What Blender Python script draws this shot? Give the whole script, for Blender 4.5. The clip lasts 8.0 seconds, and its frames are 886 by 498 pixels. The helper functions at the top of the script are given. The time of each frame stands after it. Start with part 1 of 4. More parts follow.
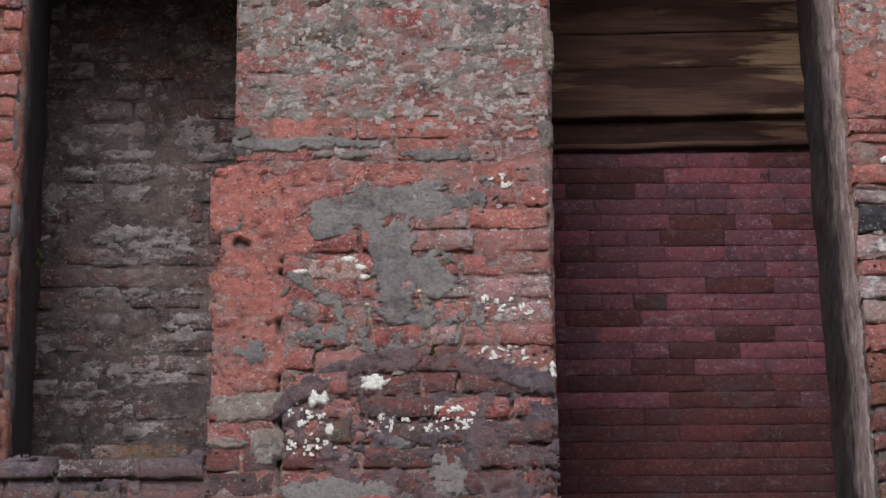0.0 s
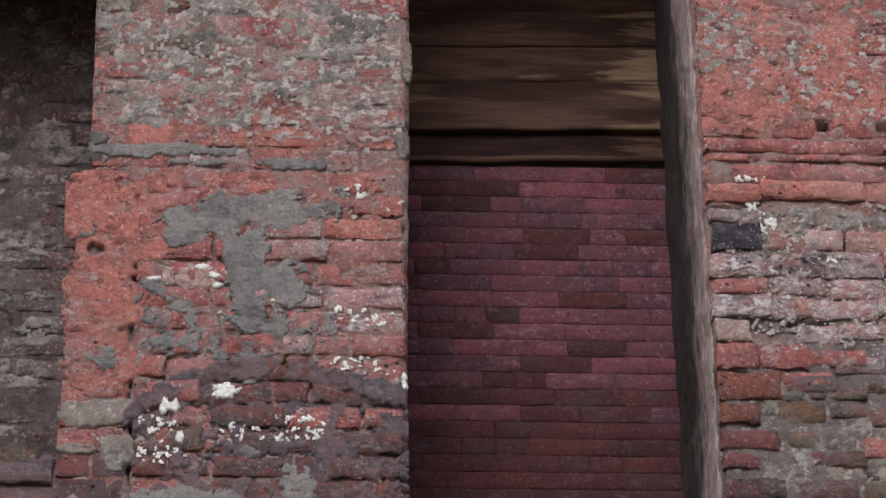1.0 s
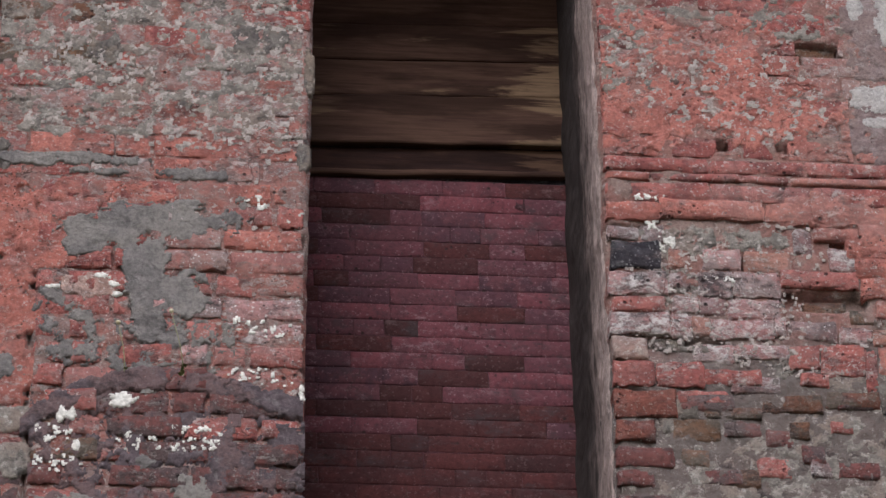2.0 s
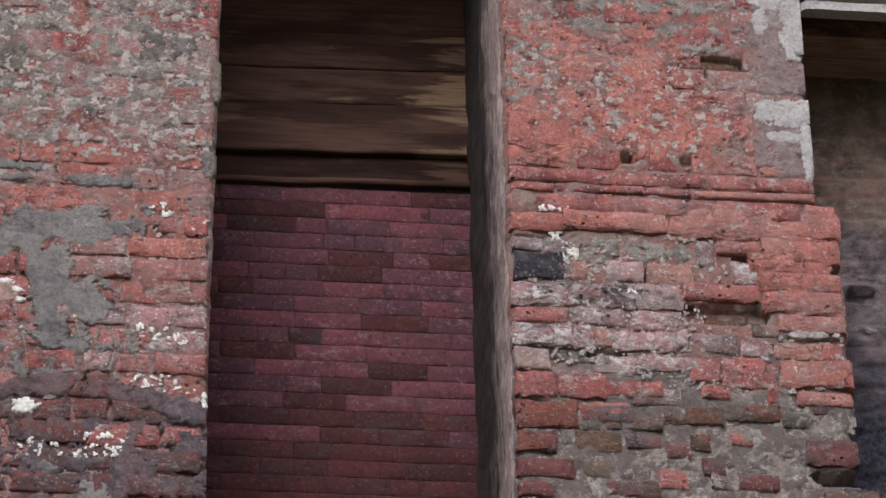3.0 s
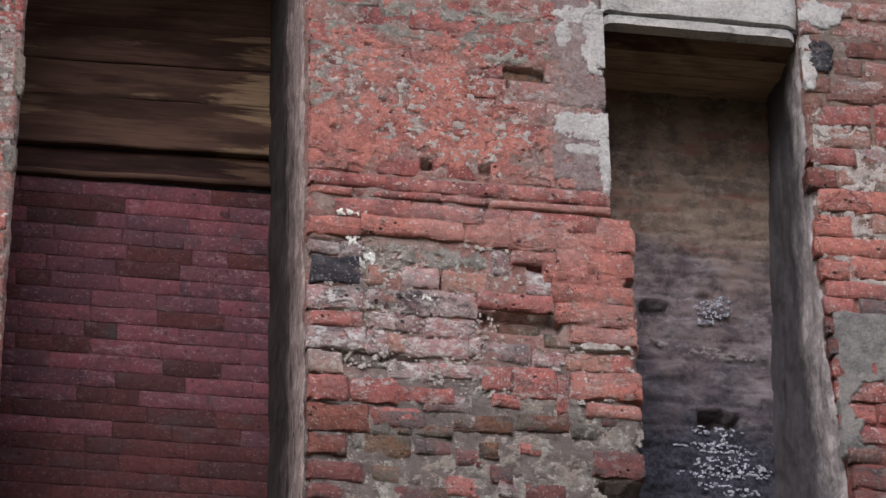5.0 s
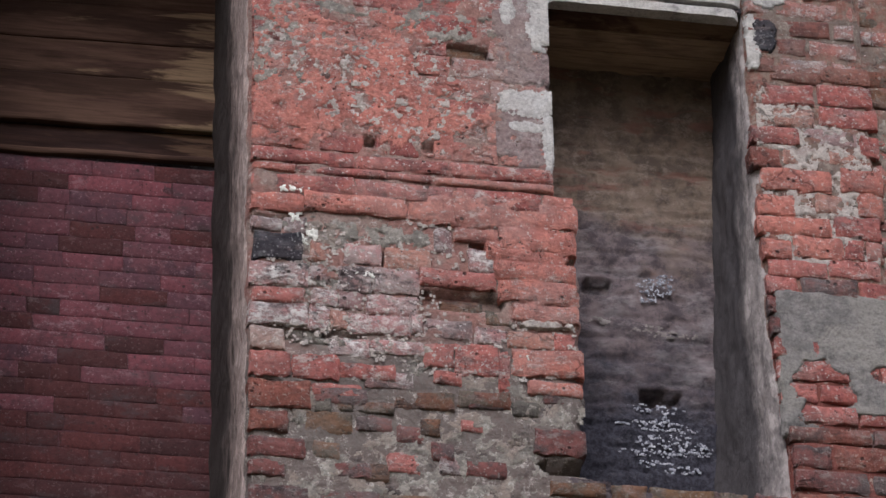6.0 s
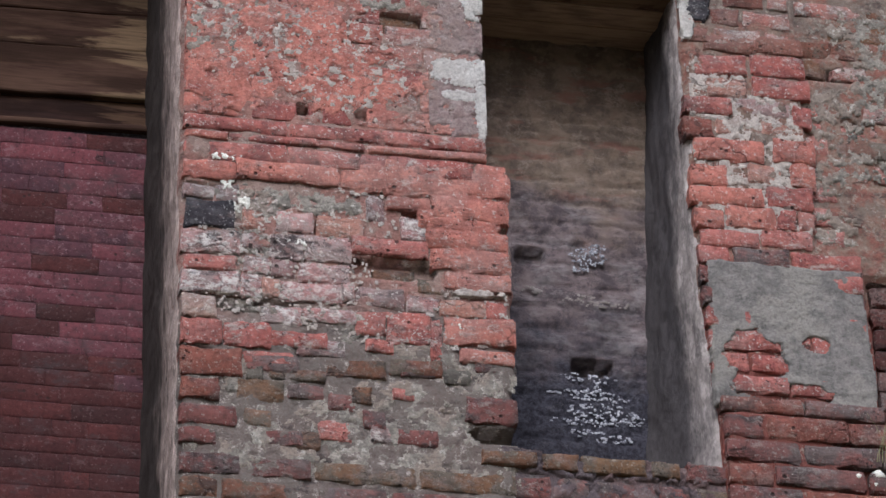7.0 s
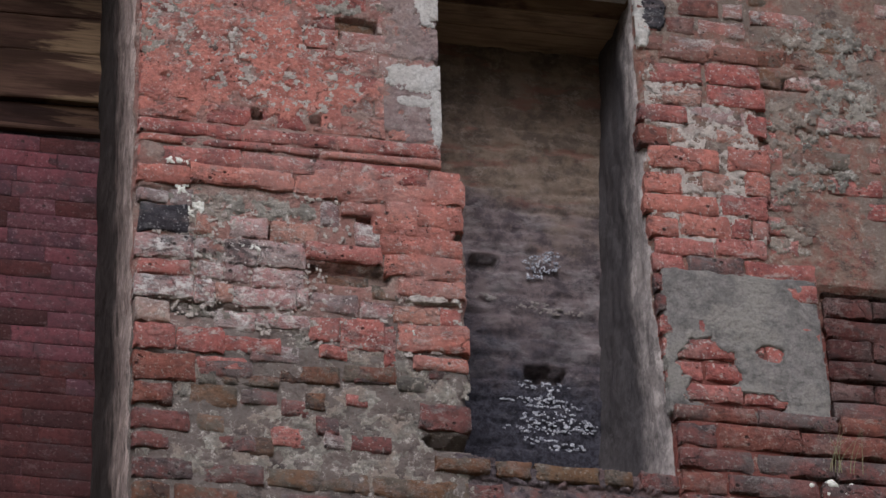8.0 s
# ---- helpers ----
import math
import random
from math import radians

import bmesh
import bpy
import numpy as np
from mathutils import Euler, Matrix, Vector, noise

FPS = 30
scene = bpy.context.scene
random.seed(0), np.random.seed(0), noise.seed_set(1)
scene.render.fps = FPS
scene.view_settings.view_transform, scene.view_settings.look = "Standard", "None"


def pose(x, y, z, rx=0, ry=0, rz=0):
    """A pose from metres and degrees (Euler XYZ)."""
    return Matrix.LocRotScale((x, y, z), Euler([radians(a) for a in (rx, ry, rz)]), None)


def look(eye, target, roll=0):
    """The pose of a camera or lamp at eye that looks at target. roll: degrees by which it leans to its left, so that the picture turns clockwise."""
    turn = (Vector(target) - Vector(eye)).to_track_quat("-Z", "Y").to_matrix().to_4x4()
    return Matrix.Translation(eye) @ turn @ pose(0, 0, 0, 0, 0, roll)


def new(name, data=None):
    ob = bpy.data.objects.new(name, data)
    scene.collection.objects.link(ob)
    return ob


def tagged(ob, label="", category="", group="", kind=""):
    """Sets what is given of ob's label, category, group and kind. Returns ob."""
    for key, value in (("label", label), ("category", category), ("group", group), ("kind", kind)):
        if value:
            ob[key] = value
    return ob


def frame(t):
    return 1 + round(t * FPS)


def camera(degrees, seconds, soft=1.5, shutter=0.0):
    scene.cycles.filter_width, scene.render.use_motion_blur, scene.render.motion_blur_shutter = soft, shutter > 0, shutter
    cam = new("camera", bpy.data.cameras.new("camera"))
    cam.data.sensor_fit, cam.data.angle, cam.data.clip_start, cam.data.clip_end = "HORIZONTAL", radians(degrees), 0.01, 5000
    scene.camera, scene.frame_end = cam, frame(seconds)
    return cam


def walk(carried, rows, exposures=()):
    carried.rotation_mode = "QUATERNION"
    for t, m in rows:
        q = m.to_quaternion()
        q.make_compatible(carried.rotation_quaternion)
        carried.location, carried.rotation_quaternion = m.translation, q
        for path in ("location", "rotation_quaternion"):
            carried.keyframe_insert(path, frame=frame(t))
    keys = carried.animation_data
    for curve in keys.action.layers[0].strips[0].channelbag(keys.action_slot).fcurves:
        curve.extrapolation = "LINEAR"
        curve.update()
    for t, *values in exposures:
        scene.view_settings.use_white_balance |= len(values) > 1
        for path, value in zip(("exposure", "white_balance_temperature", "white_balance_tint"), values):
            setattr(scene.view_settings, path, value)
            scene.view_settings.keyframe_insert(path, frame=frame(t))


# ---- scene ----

# ---- camera: hand-held, far below the wall, turning to the right with a long lens ----
cam = camera(12.72, 8.0)
PATH = [
    (0.0, 0.121, 0.152, 1.653, -1.745, 33.234, -1.190),
    (0.5, 0.123, 0.134, 1.663, -3.058, 33.210, -1.254),
    (1.0, 0.125, 0.119, 1.673, -4.230, 33.194, -1.343),
    (1.5, 0.129, 0.100, 1.675, -5.123, 33.235, -1.255),
    (1.7, 0.130, 0.092, 1.675, -5.449, 33.254, -1.258),
    (2.8, 0.146, 0.045, 1.677, -7.122, 33.232, -1.401),
    (3.0, 0.152, 0.033, 1.681, -7.437, 33.232, -1.483),
    (3.5, 0.170, -0.011, 1.696, -8.046, 33.139, -1.449),
    (4.0, 0.190, -0.050, 1.701, -8.953, 33.102, -1.211),
    (4.5, 0.195, -0.073, 1.698, -9.889, 33.008, -1.205),
    (5.0, 0.190, -0.090, 1.698, -10.637, 32.886, -1.302),
    (5.2, 0.193, -0.092, 1.696, -10.930, 32.820, -1.320),
    (6.3, 0.232, -0.080, 1.677, -11.709, 32.528, -1.488),
    (6.5, 0.237, -0.076, 1.673, -11.973, 32.456, -1.499),
    (7.0, 0.241, -0.064, 1.660, -12.525, 32.268, -1.849),
    (7.5, 0.222, -0.043, 1.666, -12.964, 32.194, -2.072),
    (8.0, 0.201, -0.035, 1.677, -13.537, 32.320, -1.952),
]
walk(cam, [(t, pose(x, y, z, 0, 0, yaw) @ pose(0, 0, 0, 90 + pitch) @ pose(0, 0, 0, 0, 0, roll))
           for t, x, y, z, yaw, pitch, roll in PATH],
     exposures=[(0.0, 0.07, 5710, 13), (1.5, 0.13, 5710, 13), (3.0, 0.21, 5710, 13), (3.5, 0.34, 5710, 13), (4.5, 0.19, 5710, 12), (5.0, 0.23, 5710, 12), (6.5, 0.20, 5580, 11), (7.0, 0.36, 5530, 10), (7.5, 0.05, 5530, 10), (8.0, -0.06, 5690, 11)])

# ---- light: overcast sky, soft sun high in front of the wall ----
SUN_EL, SUN_AZ = 42, 196
world = bpy.data.worlds.new("overcast_sky")
scene.world = world
world.use_nodes = True
wn = world.node_tree.nodes
sky = wn.new("ShaderNodeTexSky")
sky.sky_type = 'NISHITA'
sky.sun_disc = False
sky.sun_elevation = radians(SUN_EL)
sky.sun_rotation = radians(SUN_AZ)
sky.air_density, sky.dust_density, sky.ozone_density = 1.0, 6.0, 0.6
wn["Background"].inputs["Strength"].default_value = 0.10
world.node_tree.links.new(sky.outputs[0], wn["Background"].inputs["Color"])
sun = new("sun", bpy.data.lights.new("sun", 'SUN'))
sun.data.energy = 2.0
sun.data.angle = radians(30)
sun.data.color = (1.0, 0.96, 0.9)
sd = Vector((math.sin(radians(SUN_AZ)) * math.cos(radians(SUN_EL)), math.cos(radians(SUN_AZ)) * math.cos(radians(SUN_EL)), math.sin(radians(SUN_EL))))
sun.matrix_world = look(sd * 40, (0, 0, 0))


# ---- materials ----
class Nodes:
    """Short ways to lay out one node material."""

    def __init__(self, name):
        self.mat = bpy.data.materials.new(name)
        self.mat.use_nodes = True
        self.t = self.mat.node_tree
        self.bsdf = self.t.nodes["Principled BSDF"]
        self.bsdf.inputs["Specular IOR Level"].default_value = 0.12
        self.pos = self.t.nodes.new("ShaderNodeNewGeometry").outputs["Position"]
        self.rnd = self.t.nodes.new("ShaderNodeObjectInfo").outputs["Random"]

    def link(self, a, b):
        if hasattr(a, "links"):
            self.t.links.new(a, b)
        else:
            b.default_value = a

    def noise(self, scale, detail=6, rough=0.6, stretch=None, shift=0.0, distort=0.0):
        n = self.t.nodes.new("ShaderNodeTexNoise")
        n.inputs["Scale"].default_value, n.inputs["Detail"].default_value = scale, detail
        n.inputs["Roughness"].default_value, n.inputs["Distortion"].default_value = rough, distort
        m = self.t.nodes.new("ShaderNodeMapping")
        m.inputs["Location"].default_value = (shift, shift * 1.7, shift * 0.6)
        if stretch:
            m.inputs["Scale"].default_value = stretch
        self.link(self.pos, m.inputs["Vector"])
        self.link(m.outputs[0], n.inputs["Vector"])
        return n.outputs["Fac"]

    def cells(self, scale):
        v = self.t.nodes.new("ShaderNodeTexVoronoi")
        v.inputs["Scale"].default_value = scale
        self.link(self.pos, v.inputs["Vector"])
        return v.outputs["Distance"]

    def cracks(self, scale, shift=0.0):
        """0 along a few wandering cracks, 1 elsewhere."""
        v = self.t.nodes.new("ShaderNodeTexVoronoi")
        v.feature = 'DISTANCE_TO_EDGE'
        v.inputs["Scale"].default_value = scale
        w = self.t.nodes.new("ShaderNodeTexNoise")
        w.inputs["Scale"].default_value, w.inputs["Detail"].default_value = scale * 1.5, 6
        self.link(self.pos, w.inputs["Vector"])
        m = self.t.nodes.new("ShaderNodeVectorMath")
        m.operation = 'MULTIPLY_ADD'
        self.link(w.outputs["Color"], m.inputs[0])
        m.inputs[1].default_value = (0.16, 0.16, 0.16)
        self.link(self.pos, m.inputs[2])
        self.link(m.outputs[0], v.inputs["Vector"])
        line = self.ramp(v.outputs["Distance"], 0.006, 0.03)
        return self.math('MAXIMUM', line, self.ramp(self.noise(4, 4, 0.6, shift=shift + 13), 0.40, 0.45))

    def ramp(self, fac, a, b, lo=0.0, hi=1.0):
        r = self.t.nodes.new("ShaderNodeMapRange")
        r.interpolation_type = 'SMOOTHSTEP'
        for i, v in enumerate((fac, a, b, lo, hi)):
            self.link(v, r.inputs[i])
        return r.outputs[0]

    def math(self, op, a, b):
        n = self.t.nodes.new("ShaderNodeMath")
        n.operation = op
        self.link(a, n.inputs[0])
        self.link(b, n.inputs[1])
        return n.outputs[0]

    def mix(self, fac, a, b, kind='MIX'):
        n = self.t.nodes.new("ShaderNodeMix")
        n.data_type, n.blend_type = 'RGBA', kind
        self.link(fac, n.inputs[0])
        for v, i in ((a, 6), (b, 7)):
            self.link((*v, 1.0) if isinstance(v, tuple) else v, n.inputs[i])
        return n.outputs[2]

    def axis(self, which):
        n = self.t.nodes.new("ShaderNodeSeparateXYZ")
        self.link(self.pos, n.inputs[0])
        return n.outputs[which]

    def done(self, colour, height=None, strength=0.6, dist=0.01, rough=0.92):
        self.link(colour, self.bsdf.inputs["Base Color"])
        self.link(rough, self.bsdf.inputs["Roughness"])
        if height is not None:
            b = self.t.nodes.new("ShaderNodeBump")
            b.inputs["Strength"].default_value, b.inputs["Distance"].default_value = strength, dist
            self.link(height, b.inputs["Height"])
            self.link(b.outputs[0], self.bsdf.inputs["Normal"])
        return self.mat


def brick_mat(name, a, b, c, lime=0.5, soot=0.4, limecol=(0.5, 0.45, 0.40), shift=0.0, crust=0.52, flat=0.0, faded=0.16, film=0.45, filmcol=(0.36, 0.275, 0.26)):
    """Old hand-made brick: two body colours by piece, a third in blotches, a film of smeared mortar, lime bloom, soot, specks and pits."""
    n = Nodes(name)
    blotch = n.noise(8, 8, 0.7, shift=shift)
    grain = n.noise(45, 10, 0.8, shift=shift)
    wide = n.noise(2.3, 5, 0.6, shift=shift + 3)
    col = n.mix(n.rnd, a, b)
    col = n.mix(n.ramp(blotch, 0.47, 0.58), col, c)
    col = n.mix(n.ramp(grain, 0.38, 0.56, 0.5, 0.0), col, tuple(v * 0.4 for v in c))
    smear = n.noise(5.5, 12, 0.74, (1, 1, 1.5), 70)
    col = n.mix(n.ramp(smear, 0.52, 0.60, 0.0, film), col, n.mix(n.ramp(grain, 0.4, 0.6), tuple(0.55 * v for v in filmcol), filmcol))
    bloom = n.noise(15, 12, 0.82, (1, 1, 1.7), shift + 7)
    limef = n.math('MULTIPLY', n.ramp(bloom, crust, crust + 0.09), n.ramp(wide, 0.40, 0.55, 0.1, 1.0))
    col = n.mix(n.math('MULTIPLY', limef, lime), col, limecol)
    dark = n.noise(4.5, 10, 0.78, (1, 1, 1.6), shift + 11)
    col = n.mix(n.ramp(dark, 0.52, 0.64, 0.0, soot), col, (0.05, 0.042, 0.045))
    speck = n.ramp(n.noise(70, 4, 0.6, shift=shift + 2), 0.60, 0.65, 0.0, 0.85)
    col = n.mix(n.math('MULTIPLY', speck, lime), col, limecol)
    fleck = n.math('MULTIPLY', n.ramp(n.cells(60), 0.24, 0.12), n.ramp(n.noise(9, 6, 0.7, shift=shift + 17), 0.50, 0.57))
    col = n.mix(n.math('MULTIPLY', fleck, lime * 0.8), col, tuple(min(0.75, v * 1.25) for v in limecol))
    small = n.math('MAXIMUM', n.ramp(n.cells(60), 0.12, 0.24), n.ramp(n.noise(8, 3, 0.5, shift=shift + 5), 0.60, 0.55))
    large = n.math('MAXIMUM', n.ramp(n.cells(24), 0.10, 0.22), n.ramp(n.noise(6, 3, 0.5, shift=shift + 15), 0.58, 0.54))
    pit = n.math('MINIMUM', small, large)
    col = n.mix(n.math('MULTIPLY', n.math('SUBTRACT', 1.0, pit), 0.85), col, (0.03, 0.02, 0.02))
    crack = n.cracks(6, shift)
    col = n.mix(n.ramp(crack, 0.0, 1.0, 0.45, 0.0), col, (0.05, 0.03, 0.028))
    zone = n.noise(1.7, 4, 0.6, shift=shift * 0.1 + 20)
    col = n.mix(n.ramp(zone, 0.50, 0.62, 0.0, faded), col, tuple(0.7 * v + 0.03 for v in limecol))
    h = n.math('ADD', n.math('MULTIPLY', blotch, 1.0), n.math('MULTIPLY', grain, 1.2))
    h = n.math('ADD', h, n.math('MULTIPLY', crack, 0.3))
    h = n.math('ADD', h, n.math('MULTIPLY', limef, 0.2))
    h = n.math('ADD', h, n.math('MULTIPLY', pit, 0.7))
    return n.done(col, h, 1.0 - flat, 0.017)


def mortar_mat(name, a, b, c, shift=0.0, dark=0.5, spot=(0.55, 0.52, 0.46), spots=0.5, low=None, streak=None, split=0.55):
    """Lime mortar and cement: mottled, sandy, stained; low: a second colour that has crept up from below."""
    n = Nodes(name)
    big = n.noise(4, 10, 0.7, streak, shift=shift)
    mid = n.noise(17, 10, 0.78, streak, shift=shift + 2)
    fine = n.noise(90, 8, 0.75, shift=shift)
    col = n.mix(n.ramp(mid, 0.42, 0.58), a, b)
    col = n.mix(n.ramp(big, 0.48, 0.56), col, c)
    if low:
        zlow, zhigh, lowcol = low
        up = n.math('ADD', n.axis(2), n.math('MULTIPLY', n.math('SUBTRACT', n.noise(5, 8, 0.7, shift=shift + 6), 0.5), 0.9))
        col = n.mix(n.ramp(up, zlow, zhigh, 0.9, 0.0), col, lowcol)
    col = n.mix(n.ramp(n.noise(26, 10, 0.8, shift=shift + 9), 0.53, 0.62, 0.0, spots), col, spot)
    col = n.mix(n.ramp(n.noise(7, 10, 0.78, streak or (1, 1, 1.4), shift + 4), 0.53, 0.66, 0.0, dark), col, (0.03, 0.028, 0.03))
    col = n.mix(n.ramp(fine, 0.38, 0.56, 0.35, 0.0), col, tuple(v * 0.35 for v in b))
    crack = n.cracks(7, shift)
    col = n.mix(n.ramp(crack, 0.0, 1.0, split, 0.0), col, (0.03, 0.025, 0.025))
    h = n.math('ADD', n.math('MULTIPLY', mid, 1.3), n.math('MULTIPLY', fine, 0.6))
    h = n.math('ADD', h, n.math('MULTIPLY', crack, 0.35 * split))
    h = n.math('ADD', h, n.math('MULTIPLY', big, 1.0))
    return n.done(col, h, 0.9, 0.017)


M_RED = brick_mat("brick_red", (0.46, 0.15, 0.13), (0.54, 0.20, 0.17), (0.33, 0.115, 0.105), 0.75, 0.5, (0.66, 0.60, 0.56))
M_ORANGE = brick_mat("brick_orange", (0.62, 0.25, 0.20), (0.56, 0.21, 0.165), (0.45, 0.175, 0.145), 0.7, 0.4, (0.64, 0.56, 0.52), shift=4)
M_PALE = brick_mat("brick_limed", (0.56, 0.32, 0.305), (0.50, 0.25, 0.24), (0.44, 0.33, 0.315), 1.0, 0.85, (0.80, 0.74, 0.715), 9, 0.47)
M_COAT = brick_mat("red_wash_coat", (0.54, 0.205, 0.175), (0.50, 0.19, 0.165), (0.44, 0.17, 0.15), 0.7, 0.35, (0.64, 0.57, 0.53), shift=52)
M_UPPER = brick_mat("brick_limewashed", (0.47, 0.20, 0.165), (0.44, 0.20, 0.175), (0.42, 0.28, 0.255), 0.95, 0.55, (0.66, 0.60, 0.57), 15, 0.49)
M_WASH = brick_mat("red_lime_mortar", (0.40, 0.155, 0.125), (0.40, 0.155, 0.125), (0.34, 0.225, 0.20), 0.85, 0.65, (0.56, 0.51, 0.475), 57, 0.49)
M_DARK = brick_mat("brick_mossy", (0.21, 0.090, 0.082), (0.26, 0.10, 0.09), (0.15, 0.105, 0.103), 0.55, 0.75, (0.42, 0.39, 0.37), 21, film=0.6, filmcol=(0.19, 0.155, 0.16))
M_BROWN = brick_mat("brick_brown", (0.22, 0.13, 0.075), (0.21, 0.09, 0.065), (0.16, 0.13, 0.105), 0.5, 0.7, (0.4, 0.37, 0.33), 27)
# Burnt brick; also the black behind the boards and under the fascia.
M_BLACK = brick_mat("burnt_brick_shade_black", (0.075, 0.066, 0.078), (0.085, 0.075, 0.088), (0.045, 0.042, 0.05), 0.5, 0.6, (0.5, 0.5, 0.5), 31)
M_PURPLE = brick_mat("brick_painted_purple", (0.150, 0.048, 0.058), (0.062, 0.032, 0.042), (0.098, 0.040, 0.048), 0.5, 0.55, (0.24, 0.16, 0.18), 37, 0.52, 0.7, 0.0, 0.0)
M_PLUM = brick_mat("brick_dark_plum", (0.078, 0.026, 0.026), (0.042, 0.020, 0.021), (0.055, 0.022, 0.023), 0.25, 0.6, (0.22, 0.16, 0.16), 39, 0.53, 0.7, 0.0, 0.0)
M_SOOTY = brick_mat("brick_sooty", (0.15, 0.075, 0.066), (0.095, 0.062, 0.058), (0.15, 0.12, 0.112), 0.7, 0.75, (0.45, 0.425, 0.41), 43, 0.48, 0.3, 0.35, 0.7, (0.15, 0.135, 0.13))
M_ROSE = brick_mat("brick_rose_grey", (0.40, 0.235, 0.225), (0.34, 0.20, 0.195), (0.27, 0.20, 0.195), 0.85, 0.6, (0.66, 0.60, 0.585), 63, 0.48, film=0.75)
M_SALMON = brick_mat("brick_salmon", (0.52, 0.26, 0.205), (0.50, 0.24, 0.19), (0.42, 0.24, 0.20), 0.8, 0.4, (0.68, 0.61, 0.56), 67, 0.50)
M_TAN = brick_mat("brick_pale_tan", (0.58, 0.40, 0.34), (0.54, 0.36, 0.30), (0.44, 0.28, 0.24), 0.8, 0.4, (0.76, 0.70, 0.65), 71, 0.48)
M_RUST = brick_mat("brick_brown_red", (0.30, 0.115, 0.085), (0.27, 0.10, 0.08), (0.22, 0.09, 0.075), 0.5, 0.6, (0.5, 0.45, 0.40), 73)
M_DEEP = brick_mat("brick_deep_red", (0.15, 0.052, 0.046), (0.11, 0.045, 0.042), (0.09, 0.05, 0.047), 0.4, 0.7, (0.32, 0.28, 0.26), 83)
M_STONE = brick_mat("brick_grey_green", (0.23, 0.20, 0.165), (0.19, 0.165, 0.14), (0.14, 0.125, 0.11), 0.5, 0.7, (0.42, 0.39, 0.35), 79, film=0.8)
M_MORTAR = mortar_mat("red_dusted_mortar", (0.33, 0.15, 0.115), (0.27, 0.115, 0.09), (0.33, 0.225, 0.19), 0, 0.5, (0.45, 0.40, 0.36), 0.7)
M_MORTAR2 = mortar_mat("rose_and_grey_mortar", (0.36, 0.20, 0.17), (0.29, 0.15, 0.13), (0.32, 0.23, 0.20), 2, 0.8, (0.56, 0.51, 0.47), 0.85, (8.40, 8.72, (0.165, 0.148, 0.137)), split=0.35)
M_MAUVE = mortar_mat("mauve_grey_plaster", (0.34, 0.27, 0.26), (0.26, 0.185, 0.18), (0.30, 0.225, 0.21), 14, 0.5, (0.5, 0.46, 0.44), 0.5, split=0.2)
M_BUFF = mortar_mat("buff_lichened_mortar", (0.37, 0.335, 0.295), (0.21, 0.19, 0.17), (0.30, 0.245, 0.21), 16, 0.85, (0.60, 0.57, 0.52), 0.8, split=0.2)
M_MORTAR3 = mortar_mat("grey_brown_mortar", (0.26, 0.19, 0.155), (0.27, 0.12, 0.095), (0.22, 0.175, 0.15), 3, 0.65, (0.44, 0.40, 0.35), 0.7, (8.5, 8.9, (0.20, 0.06, 0.05)))
M_GREYMORTAR = mortar_mat("grey_mortar", (0.22, 0.20, 0.18), (0.13, 0.115, 0.11), (0.26, 0.21, 0.17), 5, 0.85, split=0.35)
M_CEMENT = mortar_mat("cement_render", (0.27, 0.25, 0.24), (0.18, 0.168, 0.162), (0.29, 0.27, 0.25), 8, 0.5, (0.33, 0.31, 0.29), 0.4, split=0.15)
M_WHITE = mortar_mat("white_lime_plaster", (0.60, 0.58, 0.56), (0.48, 0.45, 0.43), (0.56, 0.53, 0.50), 12, 0.5, (0.66, 0.65, 0.62), split=0.3)
M_MOSS = mortar_mat("mossy_mortar", (0.17, 0.135, 0.147), (0.11, 0.088, 0.096), (0.19, 0.13, 0.13), 17, 0.6, (0.3, 0.28, 0.28), 0.5)
M_PURPLEMORTAR = mortar_mat("purple_mortar", (0.09, 0.036, 0.042), (0.07, 0.031, 0.037), (0.08, 0.04, 0.046), 19, 0.5, (0.22, 0.16, 0.17), 0.3)
M_SOOTMORTAR = mortar_mat("sooty_mortar", (0.14, 0.115, 0.108), (0.085, 0.068, 0.064), (0.16, 0.13, 0.12), 61, 0.7, (0.38, 0.35, 0.33), 0.6)
M_BLOOM = mortar_mat("lime_bloom", (0.38, 0.35, 0.335), (0.22, 0.19, 0.185), (0.30, 0.265, 0.255), 41, 0.7, (0.48, 0.45, 0.43), 0.6)
M_LIMEMORTAR = mortar_mat("pale_lime_mortar", (0.60, 0.54, 0.50), (0.40, 0.33, 0.30), (0.52, 0.46, 0.42), 47, 0.5, (0.6, 0.57, 0.54), 0.6)


